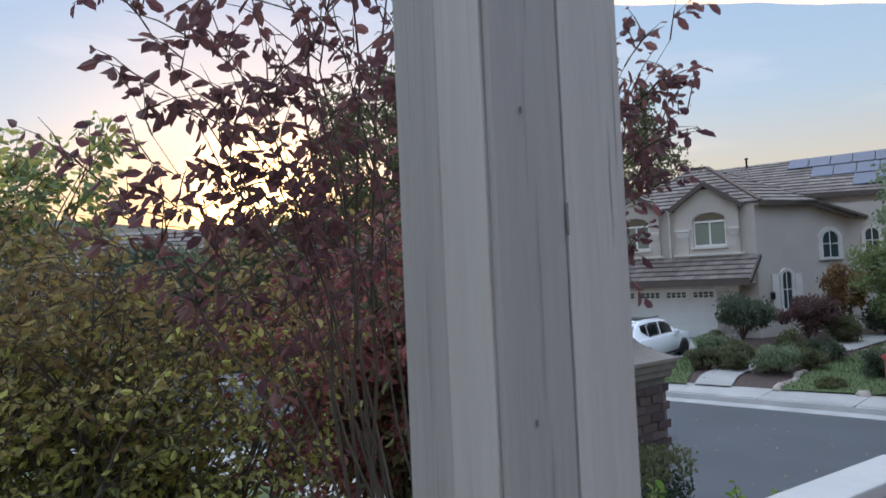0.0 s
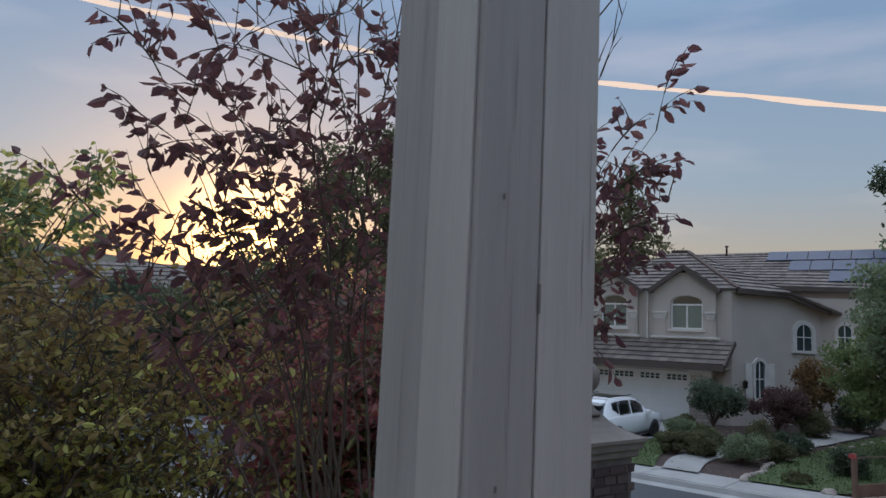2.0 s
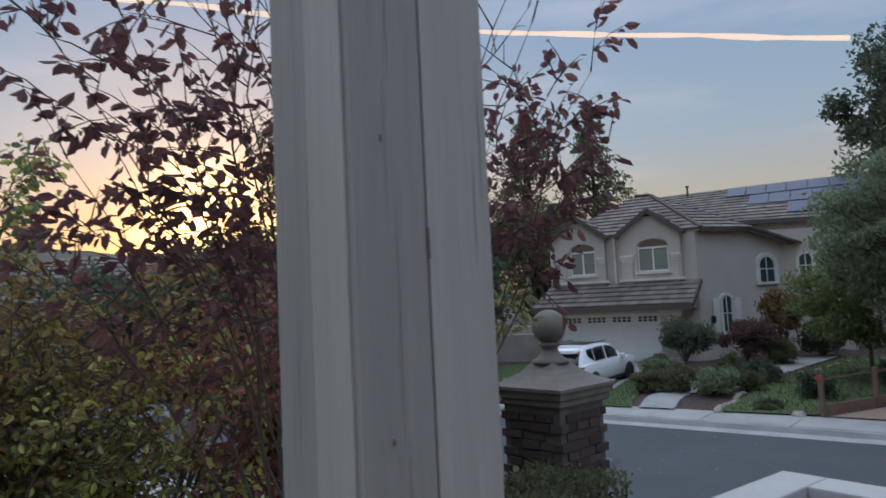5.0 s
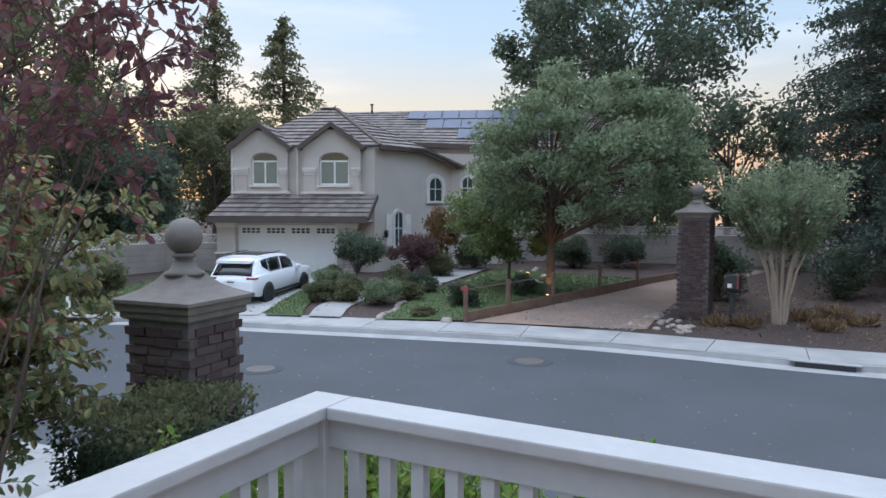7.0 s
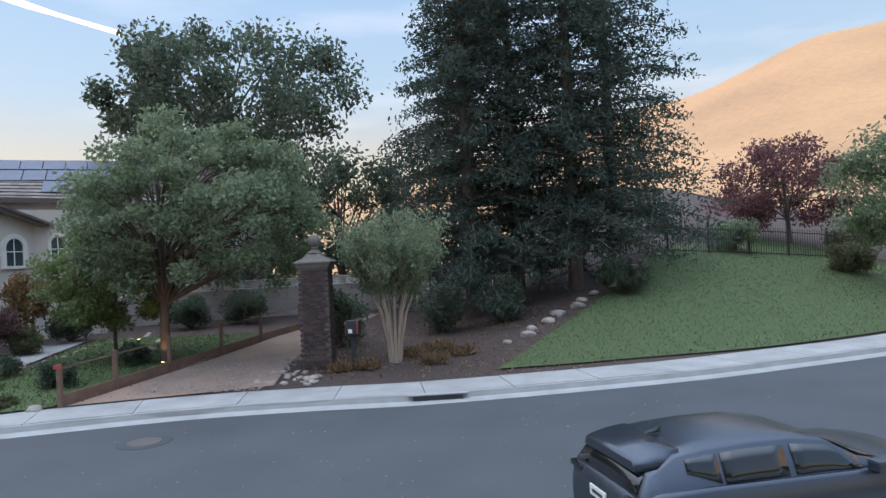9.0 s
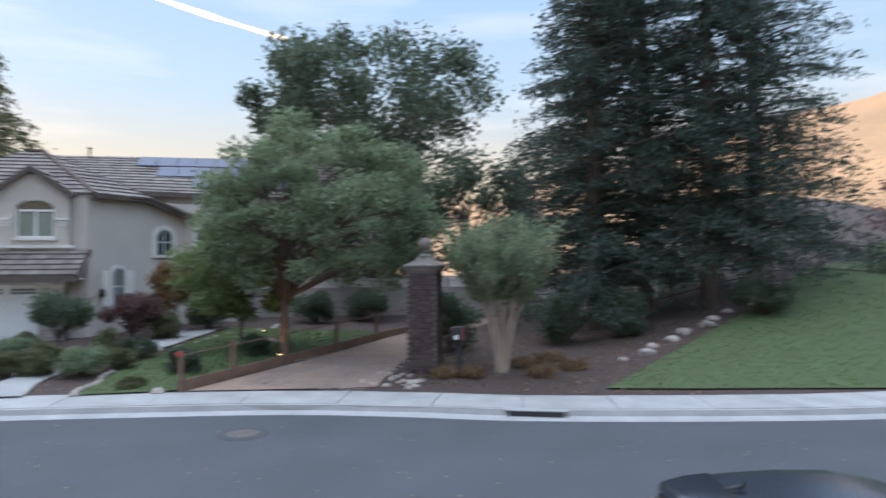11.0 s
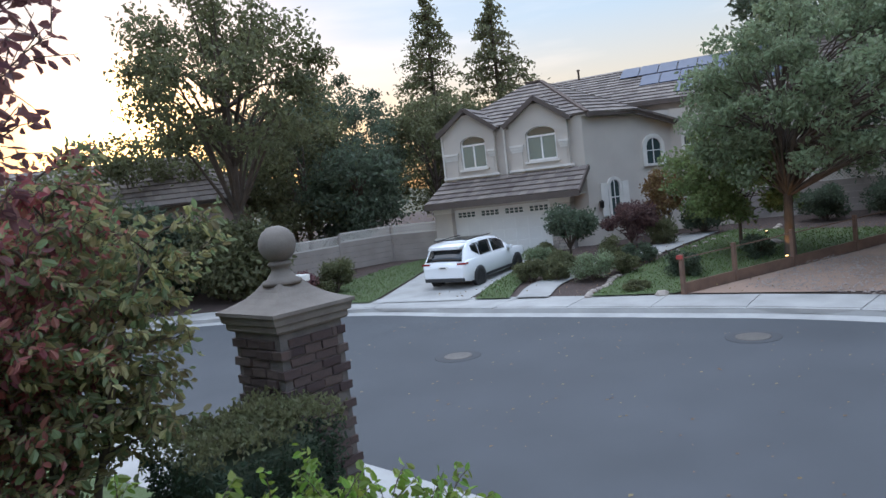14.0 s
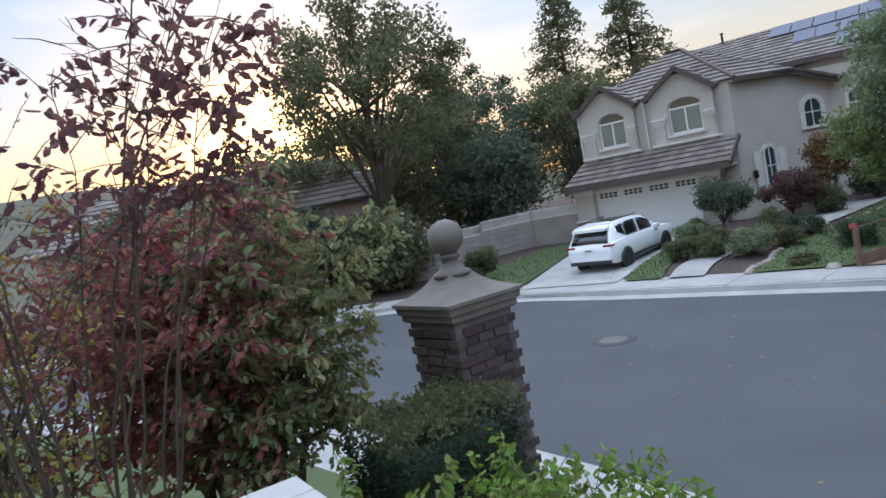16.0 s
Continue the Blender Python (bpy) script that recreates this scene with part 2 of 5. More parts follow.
def box(bm, x0, x1, y0, y1, z0, z1, bevel=0.0, m=None):
    mm = Matrix.Translation(((x0 + x1) / 2, (y0 + y1) / 2, (z0 + z1) / 2)) @ Matrix.Diagonal((abs(x1 - x0), abs(y1 - y0), abs(z1 - z0), 1))
    r = bmesh.ops.create_cube(bm, size=1.0, matrix=mm)
    vs = r["verts"]
    if bevel:
        es = list({e for v in vs for e in v.link_edges})
        vs = bmesh.ops.bevel(bm, geom=es, offset=bevel, segments=2, affect="EDGES", profile=0.6)["verts"] + [v for v in vs if v.is_valid]
    if m is not None:
        bmesh.ops.transform(bm, matrix=m, verts=list({v for v in vs if v.is_valid}))
    return bm


def boxed(*args, **kw):
    return box(bmesh.new(), *args, **kw)


def lathe(profile, n=28):
    bm = bmesh.new()
    rings = []
    for r, z in profile:
        rings.append([bm.verts.new((r * math.cos(2 * math.pi * i / n), r * math.sin(2 * math.pi * i / n), z)) for i in range(n)])
    for a, c in zip(rings, rings[1:]):
        for i in range(n):
            f = bm.faces.new((a[i], a[(i + 1) % n], c[(i + 1) % n], c[i]))
            f.smooth = True
    bm.faces.new(rings[-1])
    bm.faces.new(rings[0][::-1])
    return bm


def loft(sections, cap=True, smooth=True):
    bm = bmesh.new()
    rings = [[bm.verts.new(p) for p in s] for s in sections]
    n = len(rings[0])
    for a, c in zip(rings, rings[1:]):
        for i in range(n):
            f = bm.faces.new((a[i], a[(i + 1) % n], c[(i + 1) % n], c[i]))
            f.smooth = smooth
    if cap:
        bm.faces.new(rings[0][::-1])
        bm.faces.new(rings[-1])
    bmesh.ops.recalc_face_normals(bm, faces=bm.faces)
    return bm


def tube_data(points, radii, n=7):
    """Verts and faces of a tapered limb through points."""
    vs, fs = [], []
    for k, (p, r) in enumerate(zip(points, radii)):
        p = Vector(p)
        q = Vector(points[min(k + 1, len(points) - 1)]) - Vector(points[max(k - 1, 0)])
        a = q.orthogonal().normalized()
        c = q.cross(a).normalized()
        for i in range(n):
            t = 2 * math.pi * i / n
            vs.append(p + a * (r * math.cos(t)) + c * (r * math.sin(t)))
    for k in range(len(points) - 1):
        for i in range(n):
            fs.append((k * n + i, k * n + (i + 1) % n, (k + 1) * n + (i + 1) % n, (k + 1) * n + i))
    return vs, fs


def limbs(name, lines, material, parent, label="", n=7):
    vs, fs = [], []
    for pts, radii in lines:
        v, f = tube_data(pts, radii, n)
        o = len(vs)
        vs += v
        fs += [tuple(i + o for i in q) for q in f]
    return raw(name, vs, fs, material, parent, label, True)


def leaves(name, centres, size, material, parent, seed, label="", droop=0.3, aspect=0.5, fold=0.12, axes=None):
    """Many single leaves, each a folded four-cornered blade round its place."""
    rng = np.random.default_rng(seed)
    c = np.asarray(centres, float)
    n = len(c)
    ax = rng.normal(size=(n, 3)) if axes is None else np.asarray(axes, float) + rng.normal(size=(n, 3)) * 0.35
    ax[:, 2] -= droop
    ax /= np.linalg.norm(ax, axis=1)[:, None]
    o = np.cross(ax, rng.normal(size=(n, 3)))
    o /= np.linalg.norm(o, axis=1)[:, None] + 1e-9
    up = np.cross(ax, o)
    s = size * rng.uniform(0.6, 1.25, n)[:, None]
    v = np.empty((n, 6, 3))
    v[:, 0] = c
    v[:, 1] = c + ax * s * 0.35 + o * s * aspect * 0.5 + up * s * fold
    v[:, 2] = c + ax * s * 0.75 + o * s * aspect * 0.4 + up * s * fold
    v[:, 3] = c + ax * s
    v[:, 4] = c + ax * s * 0.75 - o * s * aspect * 0.4 + up * s * fold
    v[:, 5] = c + ax * s * 0.35 - o * s * aspect * 0.5 + up * s * fold
    base = (np.arange(n) * 6)[:, None]
    f = np.concatenate([base + np.array([0, 1, 2, 3]), base + np.array([0, 3, 4, 5])])
    me = bpy.data.meshes.new(name)
    me.from_pydata(v.reshape(-1, 3), [], f)
    me.materials.append(material)
    ob = new(name, me)
    ob.parent = parent
    if label:
        ob["label"] = label
    return ob


def clumps(blobs, per, seed, hollow=0.55):
    """Leaf places in clumps: (x, y, z, rx, ry, rz) ellipsoids, more towards their skins."""
    rng = np.random.default_rng(seed)
    out = []
    for x, y, z, rx, ry, rz in blobs:
        d = rng.normal(size=(per, 3))
        d /= np.linalg.norm(d, axis=1)[:, None]
        r = (hollow + (1.08 - hollow) * rng.random(per) ** 0.7)[:, None]
        out.append(np.array([x, y, z]) + d * r * np.array([rx, ry, rz]))
    return np.concatenate(out)


def crown_blobs(centre, radii, count, size, seed, low=-0.9):
    """Small clumps spread over the outside and inside of a crown."""
    rng = np.random.default_rng(seed)
    res = []
    while len(res) < count:
        d = rng.normal(size=3)
        d /= np.linalg.norm(d)
        if d[2] < low:
            continue
        r = rng.uniform(0.45, 1.0) ** 0.6
        s = size * rng.uniform(0.6, 1.3)
        res.append((centre[0] + d[0] * r * radii[0], centre[1] + d[1] * r * radii[1], centre[2] + d[2] * r * radii[2], s, s, s * 0.75))
    return res


def broad_tree(name, label, at, height, centre_z, radii, material, seed, count=60, per=170, clump=0.9, leaf=0.17, trunk=0.2, bark=BARK, stems=1, group="", aspect=0.5, low=-0.9, shift=(0, 0), second=None):
    x, y, z = at
    t = thing(name, label, "tree", pose(x, y, z), group)
    rng = random.Random(seed)
    blobs = crown_blobs((shift[0], shift[1], centre_z), radii, count, clump, seed, low)
    lines = []
    for k in range(stems):
        a = 2 * math.pi * k / max(stems, 1) + rng.random()
        off = 0.0 if stems == 1 else trunk * 1.2
        bx, by = off * math.cos(a), off * math.sin(a)
        sx = (0.25 if stems == 1 else 0.55) * radii[0] * math.cos(a) * (0.4 if stems == 1 else 1)
        sy = (0.25 if stems == 1 else 0.55) * radii[1] * math.sin(a) * (0.4 if stems == 1 else 1)
        pts = [(bx + sx * q ** 1.4 + rng.uniform(-0.05, 0.05) * trunk * 4, by + sy * q ** 1.4 + rng.uniform(-0.05, 0.05) * trunk * 4, q * (centre_z + radii[2] * 0.5)) for q in (0, 0.12, 0.3, 0.5, 0.75, 1)]
        lines.append((pts, [trunk * f for f in (1.25, 1, 0.85, 0.7, 0.45, 0.15)]))
    limbs("trunk", lines, bark, t)
    bl = []
    for i, q in enumerate(blobs[::2]):
        src = lines[i % len(lines)][0]
        s = Vector(src[2 + i % 3])
        e = Vector(q[:3])
        mid = (s + e) / 2 + Vector((0, 0, 0.1 * (e - s).length))
        bl.append(([s, mid, e], [trunk * 0.35, trunk * 0.2, trunk * 0.06]))
    limbs("branchwork", bl, bark, t, n=5)["kind"] = "stuff"
    leaves("crown", clumps(blobs, per, seed + 1, 0.2), leaf, material, t, seed + 2, aspect=aspect)
    if second:
        leaves("crown", clumps(blobs, per, seed + 5, 0.2), leaf, second, t, seed + 6, aspect=aspect)
    return t


def shrub(name, label, at, radii, material, seed, per=900, leaf=0.09, blobs=9, group="", cat="shrub", aspect=0.5):
    x, y, z = at
    t = thing(name, label, cat, pose(x, y, z), group)
    bl = crown_blobs((0, 0, radii[2]), tuple(r * 0.75 for r in radii), blobs, min(radii) * 0.55, seed)
    rng = random.Random(seed)
    limbs("stem", [([(0, 0, -0.05), (q[0] * 0.4, q[1] * 0.4, q[2] * 0.5), q[:3]], [0.03, 0.02, 0.006]) for q in bl], BARK, t, n=5)
    leaves("foliage", clumps(bl, per // blobs, seed + 1, 0.3), leaf, material, t, seed + 2, droop=-0.2, aspect=aspect)
    return t


def conifer(name, label, at, height, radius, seed, per=26, whorls=46, leaf=0.34, group="", bare=0.12, material=None, aspect=0.35):
    x, y, z = at
    t = thing(name, label, "tree", pose(x, y, z), group)
    rng = random.Random(seed)
    limbs("trunk", [([(0, 0, -0.2), (0.05, 0, height * 0.4), (0, 0.05, height)], [min(0.35, radius * 0.09), min(0.25, radius * 0.06), 0.03])], BARK, t)
    lines, spots = [], []
    for k in range(whorls):
        f = bare + (1 - bare) * (k + rng.random()) / whorls
        reach = radius * (1 - f) ** 0.75 * rng.uniform(0.7, 1.1) + 0.25
        for j in range(4):
            a = rng.uniform(0, 2 * math.pi)
            h = f * height + rng.uniform(-0.3, 0.3)
            tip = Vector((reach * math.cos(a), reach * math.sin(a), h - reach * 0.12))
            s = Vector((0, 0, h))
            m = s.lerp(tip, 0.55) + Vector((0, 0, reach * 0.1))
            lines.append(([s, m, tip], [0.05, 0.03, 0.01]))
            for i in range(int(per * (0.4 + 1.0 * reach / radius))):
                q = rng.random() ** 0.7
                p = s.lerp(m, q * 2) if q < 0.5 else m.lerp(tip, q * 2 - 1)
                w = 0.11 + 0.055 * reach
                spots.append(p + Vector((rng.gauss(0, w), rng.gauss(0, w), rng.gauss(0, 0.13) - 0.05)))
    limbs("branchwork", lines, BARK, t, n=4)["kind"] = "stuff"
    leaves("needles", spots, leaf, material or L_CONIF, t, seed + 3, droop=0.5, aspect=aspect)
    return t


def catmull(pts, n=8):
    pts = [Vector((*p, 0)) for p in pts]
    q = [pts[0] * 2 - pts[1]] + pts + [pts[-1] * 2 - pts[-2]]
    res = []
    for i in range(1, len(q) - 2):
        p0, p1, p2, p3 = q[i - 1:i + 3]
        for k in range(n):
            t = k / n
            res.append(0.5 * (2 * p1 + (p2 - p0) * t + (2 * p0 - 5 * p1 + 4 * p2 - p3) * t * t + (3 * p1 - p0 - 3 * p2 + p3) * t ** 3))
    return res + [pts[-1]]


def offset(line, d):
    """Line shifted by d to the right of its course."""
    res = []
    for i, p in enumerate(line):
        t = (line[min(i + 1, len(line) - 1)] - line[max(i - 1, 0)]).normalized()
        res.append(p + Vector((t.y, -t.x, 0)) * d)
    return res


def strip(name, a, za, c, zc, material, parent=None, label=""):
    vs = [(p.x, p.y, za) for p in a] + [(p.x, p.y, zc) for p in c]
    n = len(a)
    return raw(name, vs, [(i, i + 1, n + i + 1, n + i) for i in range(n - 1)], material, parent, label)

# ---- ground, road and pavements ----
FAR = catmull([(-14, 37), (0, 31.2), (8, 26.2), (12.9, 20.8), (14.7, 16.2), (16.5, 11.5), (17.75, 7.9), (18.3, 4.9), (18.65, 1.8), (19.95, -3.3), (21.5, -7.5), (25.5, -15.5), (34.5, -28), (58, -52)])
NEAR = catmull([(-16, 29), (-4, 23.5), (1.5, 19.5), (4.6, 15.4), (6.3, 11.0), (7.1, 7.6), (7.9, 3.0), (8.7, -2.5), (11.5, -10), (18, -20), (28, -33), (50, -60)])


def far_distance(x, y):
    best, side = 1e9, 1
    p = Vector((x, y, 0))
    for a, c in zip(FAR, FAR[1:]):
        t = c - a
        u = min(1, max(0, (p - a).dot(t) / t.length_squared))
        q = p - (a + t * u)
        if q.length < best:
            best, side = q.length, 1 if t.x * q.y - t.y * q.x > 0 else -1
    return best * side


def clamp(v):
    return min(1.0, max(0.0, v))


def ground_z(x, y):
    """Height of the yards beyond the road: a gentle rise, steeper on the lawn bank."""
    d = far_distance(x, y)
    z = 0.17 + 0.45 * clamp((d - 2.3) / 9) + 1.0 * clamp((d - 12) / 40)
    return z + clamp((1.5 - y) / 9) * 0.21 * min(max(0, d - 3), 45)


ground = raw("ground", [(-2500, -2500, -0.06), (2500, -2500, -0.06), (2500, 2500, -0.06), (-2500, 2500, -0.06)], [(0, 1, 2, 3)], SCRUB)
tagged(ground, "dry open ground reaching the horizon", "ground", kind="structure")
road = strip("road", FAR, 0.0, NEAR, 0.0, ASPHALT)
tagged(road, "dark grey asphalt residential street", "road", kind="structure")


def pavement(name, label, line, side, slab, skip=()):
    top = thing(name, label, "pavement", kind="structure")
    g0, g1 = line, offset(line, side * 0.42)
    strip("gutter", offset(line, side * -0.02), 0.006, g1, 0.03, GUTTER, top, "pale concrete gutter pan")
    strip("curb_face", g1, 0.0, offset(line, side * 0.47), 0.15, GUTTER, top)
    strip("bed", offset(line, side * 0.47), 0.12, offset(line, side * 2.25), 0.14, MORTAR, top)
    lens, acc = [0.0], 0.0
    for a, c in zip(line, line[1:]):
        acc += (c - a).length
        lens.append(acc)

    def at(s):
        for i in range(len(lens) - 1):
            if lens[i + 1] >= s:
                t = (line[i + 1] - line[i])
                p = line[i] + t * ((s - lens[i]) / max(1e-6, lens[i + 1] - lens[i]))
                t = t.normalized()
                return p, Vector((t.y, -t.x, 0)) * side
        return line[-1], Vector((0, 0, 0))
    s = 0.0
    rng = random.Random(5)
    while s < acc - slab:
        p, n1 = at(s + 0.012)
        q, n2 = at(s + slab - 0.012)
        if min(p.length, q.length) < 42:
            for lo, hi, zz in ((0.472, 0.62, 0.158), (0.635, 2.25, 0.165)):
                z = zz + rng.uniform(-0.004, 0.004)
                c = [p + n1 * lo, q + n2 * lo, q + n2 * hi, p + n1 * hi]
                v = [(a.x, a.y, z) for a in c] + [(a.x, a.y, 0.05) for a in c]
                raw("slab", v, [(0, 1, 2, 3), (0, 4, 5, 1), (1, 5, 6, 2), (2, 6, 7, 3), (3, 7, 4, 0)], CONCRETE, top)
        s += slab
    return top


far_pavement = pavement("pavement_far", "pale concrete sidewalk slabs with curb across the street", FAR, -1, 2.35)
near_pavement = pavement("pavement_near", "pale concrete sidewalk with curb below the porch", NEAR, 1, 2.35)


def patch(name, label, a, c, h, material, n=6, m=8, kind="structure", flat=None):
    A, B = catmull(a, n), catmull(c, n)
    k = min(len(A), len(B))
    vs, fs = [], []
    for i in range(k):
        for j in range(m + 1):
            p = A[int(i * (len(A) - 1) / (k - 1))].lerp(B[int(i * (len(B) - 1) / (k - 1))], j / m)
            vs.append((p.x, p.y, (ground_z(p.x, p.y) if flat is None else flat) + h))
    for i in range(k - 1):
        for j in range(m):
            fs.append((i * (m + 1) + j, (i + 1) * (m + 1) + j, (i + 1) * (m + 1) + j + 1, i * (m + 1) + j + 1))
    return tagged(raw(name, vs, fs, material, None, "", True), label, name.split("_")[-1], kind=kind)


BACK = offset(FAR, -2.25)
yv, yf, K = [], [], 14
for i, p in enumerate(BACK):
    t = (FAR[min(i + 1, len(FAR) - 1)] - FAR[max(i - 1, 0)]).normalized()
    for j in range(K + 1):
        q = p + Vector((-t.y, t.x, 0)) * (62 * (j / K) ** 1.6)
        yv.append((q.x, q.y, ground_z(q.x, q.y)))
for i in range(len(BACK) - 1):
    for j in range(K):
        yf.append((i * (K + 1) + j, (i + 1) * (K + 1) + j, (i + 1) * (K + 1) + j + 1, i * (K + 1) + j + 1))
tagged(raw("yard", yv, yf, MULCH, None, "", True), "brown mulch and soil of the yards across the street", "ground", kind="structure")

# near side yard, one bank from the sidewalk up to the porch
nb = offset(NEAR, 2.25)
nv, nf = [], []
for i, p in enumerate(nb):
    t = (NEAR[min(i + 1, len(NEAR) - 1)] - NEAR[max(i - 1, 0)]).normalized()
    for j in range(9):
        q = p + Vector((t.y, -t.x, 0)) * (16 * j / 8)
        nv.append((q.x, q.y, 0.15 + 0.35 * clamp(j / 4)))
for i in range(len(nb) - 1):
    for j in range(8):
        nf.append((i * 9 + j, (i + 1) * 9 + j, (i + 1) * 9 + j + 1, i * 9 + j + 1))
tagged(raw("lawn_near", nv, nf, LAWN, None, "", True), "green lawn between the porch and the sidewalk", "lawn", kind="structure")


def hp(s, e):
    """World plan place from the house's own axes: s along its front, e into it."""
    return (0.49 * s + 0.872 * e, -0.872 * s + 0.49 * e)


driveway = patch("driveway", "pale concrete driveway up to the garage", [(14.35, 21.0), hp(-12.0, 28), hp(-12.6, 32.6)], [(16.0, 17.7), hp(-7.6, 28), hp(-7.0, 32.6)], 0.02, CONCRETE)
lawn_side = patch("side_lawn", "green lawn strip beside the driveway", [(12.6, 24.6), hp(-14.8, 29.5), hp(-13.6, 32.4)], [(14.3, 21.15), hp(-12.1, 28), hp(-12.7, 32.2)], 0.04, LAWN)
lawn_tri = patch("strip_lawn", "small green lawn strip by the driveway", [(16.15, 17.45), (17.9, 18.8), (20.6, 20.2)], [(16.65, 16.35), (18.2, 17.6), (20.9, 19.4)], 0.045, LAWN)
path_a = patch("garden_path", "pale concrete garden path curving to the front door", [(16.75, 16.15), (18.6, 17.3), (21.5, 17.7), (24.5, 17.5), (29, 18.6)], [(17.2, 15.15), (19.2, 16.3), (22.0, 16.5), (24.8, 16.3), (29.6, 17.2)], 0.05, CONCRETE)
front_lawn = patch("front_lawn", "mown green front lawn", [(18.85, 11.75), (21.5, 11.15), (25, 10.3), (30, 9.2)], [(17.75, 13.9), (20.4, 14.9), (24.5, 15.9), (30, 16.9)], 0.045, LAWN)
gravel = patch("gravel_drive", "brown dirt and gravel drive", [(18.95, 11.4), (22, 10.6), (26, 9.6), (36, 7.6)], [(20.7, 6.5), (24, 6.9), (28, 6.9), (36, 5.9)], 0.035, DIRT)
bank = patch("bank_lawn", "sloping green lawn on the bank", [(21.9, 0.3), (27, -2.0), (34, -6.0), (40, -9.5), (45, -17)], [(22.4, -2.0), (24.5, -8.6), (28.2, -15.5), (31.5, -19.5), (37, -26)], 0.06, LAWN, 8, 10)


def grass(name, label, verts, density, seed, size=0.07):
    """Short blades over a lawn's faces."""
    me = bpy.data.objects[verts].data
    rng = np.random.default_rng(seed)
    spots = []
    for p in me.polygons:
        c = [np.array(me.vertices[i].co) for i in p.vertices]
        k = int(p.area * density)
        u, v = rng.random((2, k, 1))
        spots.append((c[0] * (1 - u) + c[1] * u) * (1 - v) + (c[3] * (1 - u) + c[2] * u) * v)
    g = leaves(name, np.concatenate(spots), size, GRASS, None, seed, droop=-1.5, aspect=0.25)
    return tagged(g, label, "grass", kind="stuff")


for nm, dens, sd in (("side_lawn", 90, 1), ("strip_lawn", 130, 2), ("front_lawn", 110, 3), ("bank_lawn", 55, 4)):
    grass("grass", "short green grass blades on the lawn", nm, dens, sd, 0.09)

# hills: golden grass slopes one way, backlit wooded rise painted dark under the sunset
def hill(name, label, material, ridge, near_edge, far_edge, seed):
    hv, hf = [], []
    angs = np.arange(ridge[0][0], ridge[-1][0] + 0.1, 1.5)
    for a in angs:
        el = np.interp(a, [r[0] for r in ridge], [r[1] for r in ridge])
        for j in range(13):
            f = j / 12
            D = near_edge + (far_edge - near_edge) * f
            z = -1 + math.tan(radians(el)) * far_edge * (f ** 1.3) + 3.5 * f * noise.noise((a * 0.15, f * 3, seed))
            hv.append((D * math.cos(radians(a)), D * math.sin(radians(a)), z))
    for i in range(len(angs) - 1):
        for j in range(12):
            hf.append((i * 13 + j, i * 13 + j + 1, (i + 1) * 13 + j + 1, (i + 1) * 13 + j))
    tagged(raw(name, hv, hf, material, None, "", True), label, "hill", kind="structure")


hill("hill_golden", "dry golden grass hill in the distance", HILL, [(-70, 15), (-40, 17), (-25, 14.5), (-14, 11.5), (0, 8), (12, 5.6), (20, 4.2), (30, 2.6), (45, 1.2), (56, 0.6)], 85, 300, 0)
hill("hill_wooded", "wooded rise coloured dark for the sunset behind it", BACKLIT_SLOPE, [(50, 0.8), (60, 1.8), (68, 3.6), (75, 5.0), (82, 5.4), (92, 6.2), (104, 6.8), (135, 7.2)], 95, 320, 4)

# contrail, high and far beyond the rest
ct = []
for k in range(41):
    u = k / 40
    az = 110 - 82 * u
    a, el = radians(az), radians(float(np.interp(az, (28, 38.5, 48, 63, 78.4, 94, 110), (17.0, 19.25, 20.65, 22.3, 23.3, 22.8, 21.0))))
    w = 0.2 * (1 + 0.25 * math.sin(k * 2.1) + 0.15 * math.sin(k * 5.3))
    for s in (-w, w):
        ct.append((3500 * math.cos(a) * math.cos(el), 3500 * math.sin(a) * math.cos(el), 3500 * math.sin(el + radians(s))))
TRAIL = glow("sunlit_vapour", (1.0, 0.66, 0.42), 0.85)
tagged(raw("vapour_trail", ct, [(2 * i, 2 * i + 1, 2 * i + 3, 2 * i + 2) for i in range(40)], TRAIL), "long thin sunlit vapour trail across the sky", "sky", kind="structure")

# ---- porch: deck, post and railing ----
PORCH = pose(2.478, 1.483, 0, 0, 0, 7.3)
deck = thing("porch_deck", "wooden porch deck floor", "floor", PORCH, kind="structure")
for k in range(34):
    x = -4.72 + 0.14 * k
    part("plank", boxed(x + 0.003, x + 0.137, -4.48, -0.07, 2.2, 2.24, 0.004), FENCE, deck)
tagged(part("wall_porch", boxed(-4.9, 0.1, -4.68, -4.48, 0.3, 5.4, m=PORCH), STUCCO), "plain stucco house wall behind the porch", "wall", kind="structure")
tagged(part("wall_base", boxed(-4.7, -0.02, -4.48, -0.15, 0.2, 2.19, m=PORCH), STUCCO), "plain stucco base under the porch deck", "wall", kind="structure")

PX, PY, PW = 0.836, 0.877, 0.212
post = thing("porch_post", "square painted wooden porch post with weathered cracks", "post", pose(PX, PY, 2.24, 0, 0, 7.3))
hw = PW / 2
part("core", boxed(0.004, PW - 0.004, 0.004, PW - 0.004, 0, 4.2, 0.003), PAINT2, post)
part("board", boxed(0, hw - 0.0012, -0.002, 0.012, 0, 4.2, 0.0015), PAINT2, post)
part("board", boxed(hw + 0.0012, PW, -0.004, 0.012, 0, 4.2, 0.0015), PAINT, post)
part("board", boxed(-0.004, 0.012, 0.0125, hw - 0.0012, 0, 4.2, 0.0015), PAINT, post)
part("board", boxed(-0.002, 0.012, hw + 0.0012, PW, 0, 4.2, 0.0015), PAINT2, post)
rng = random.Random(3)
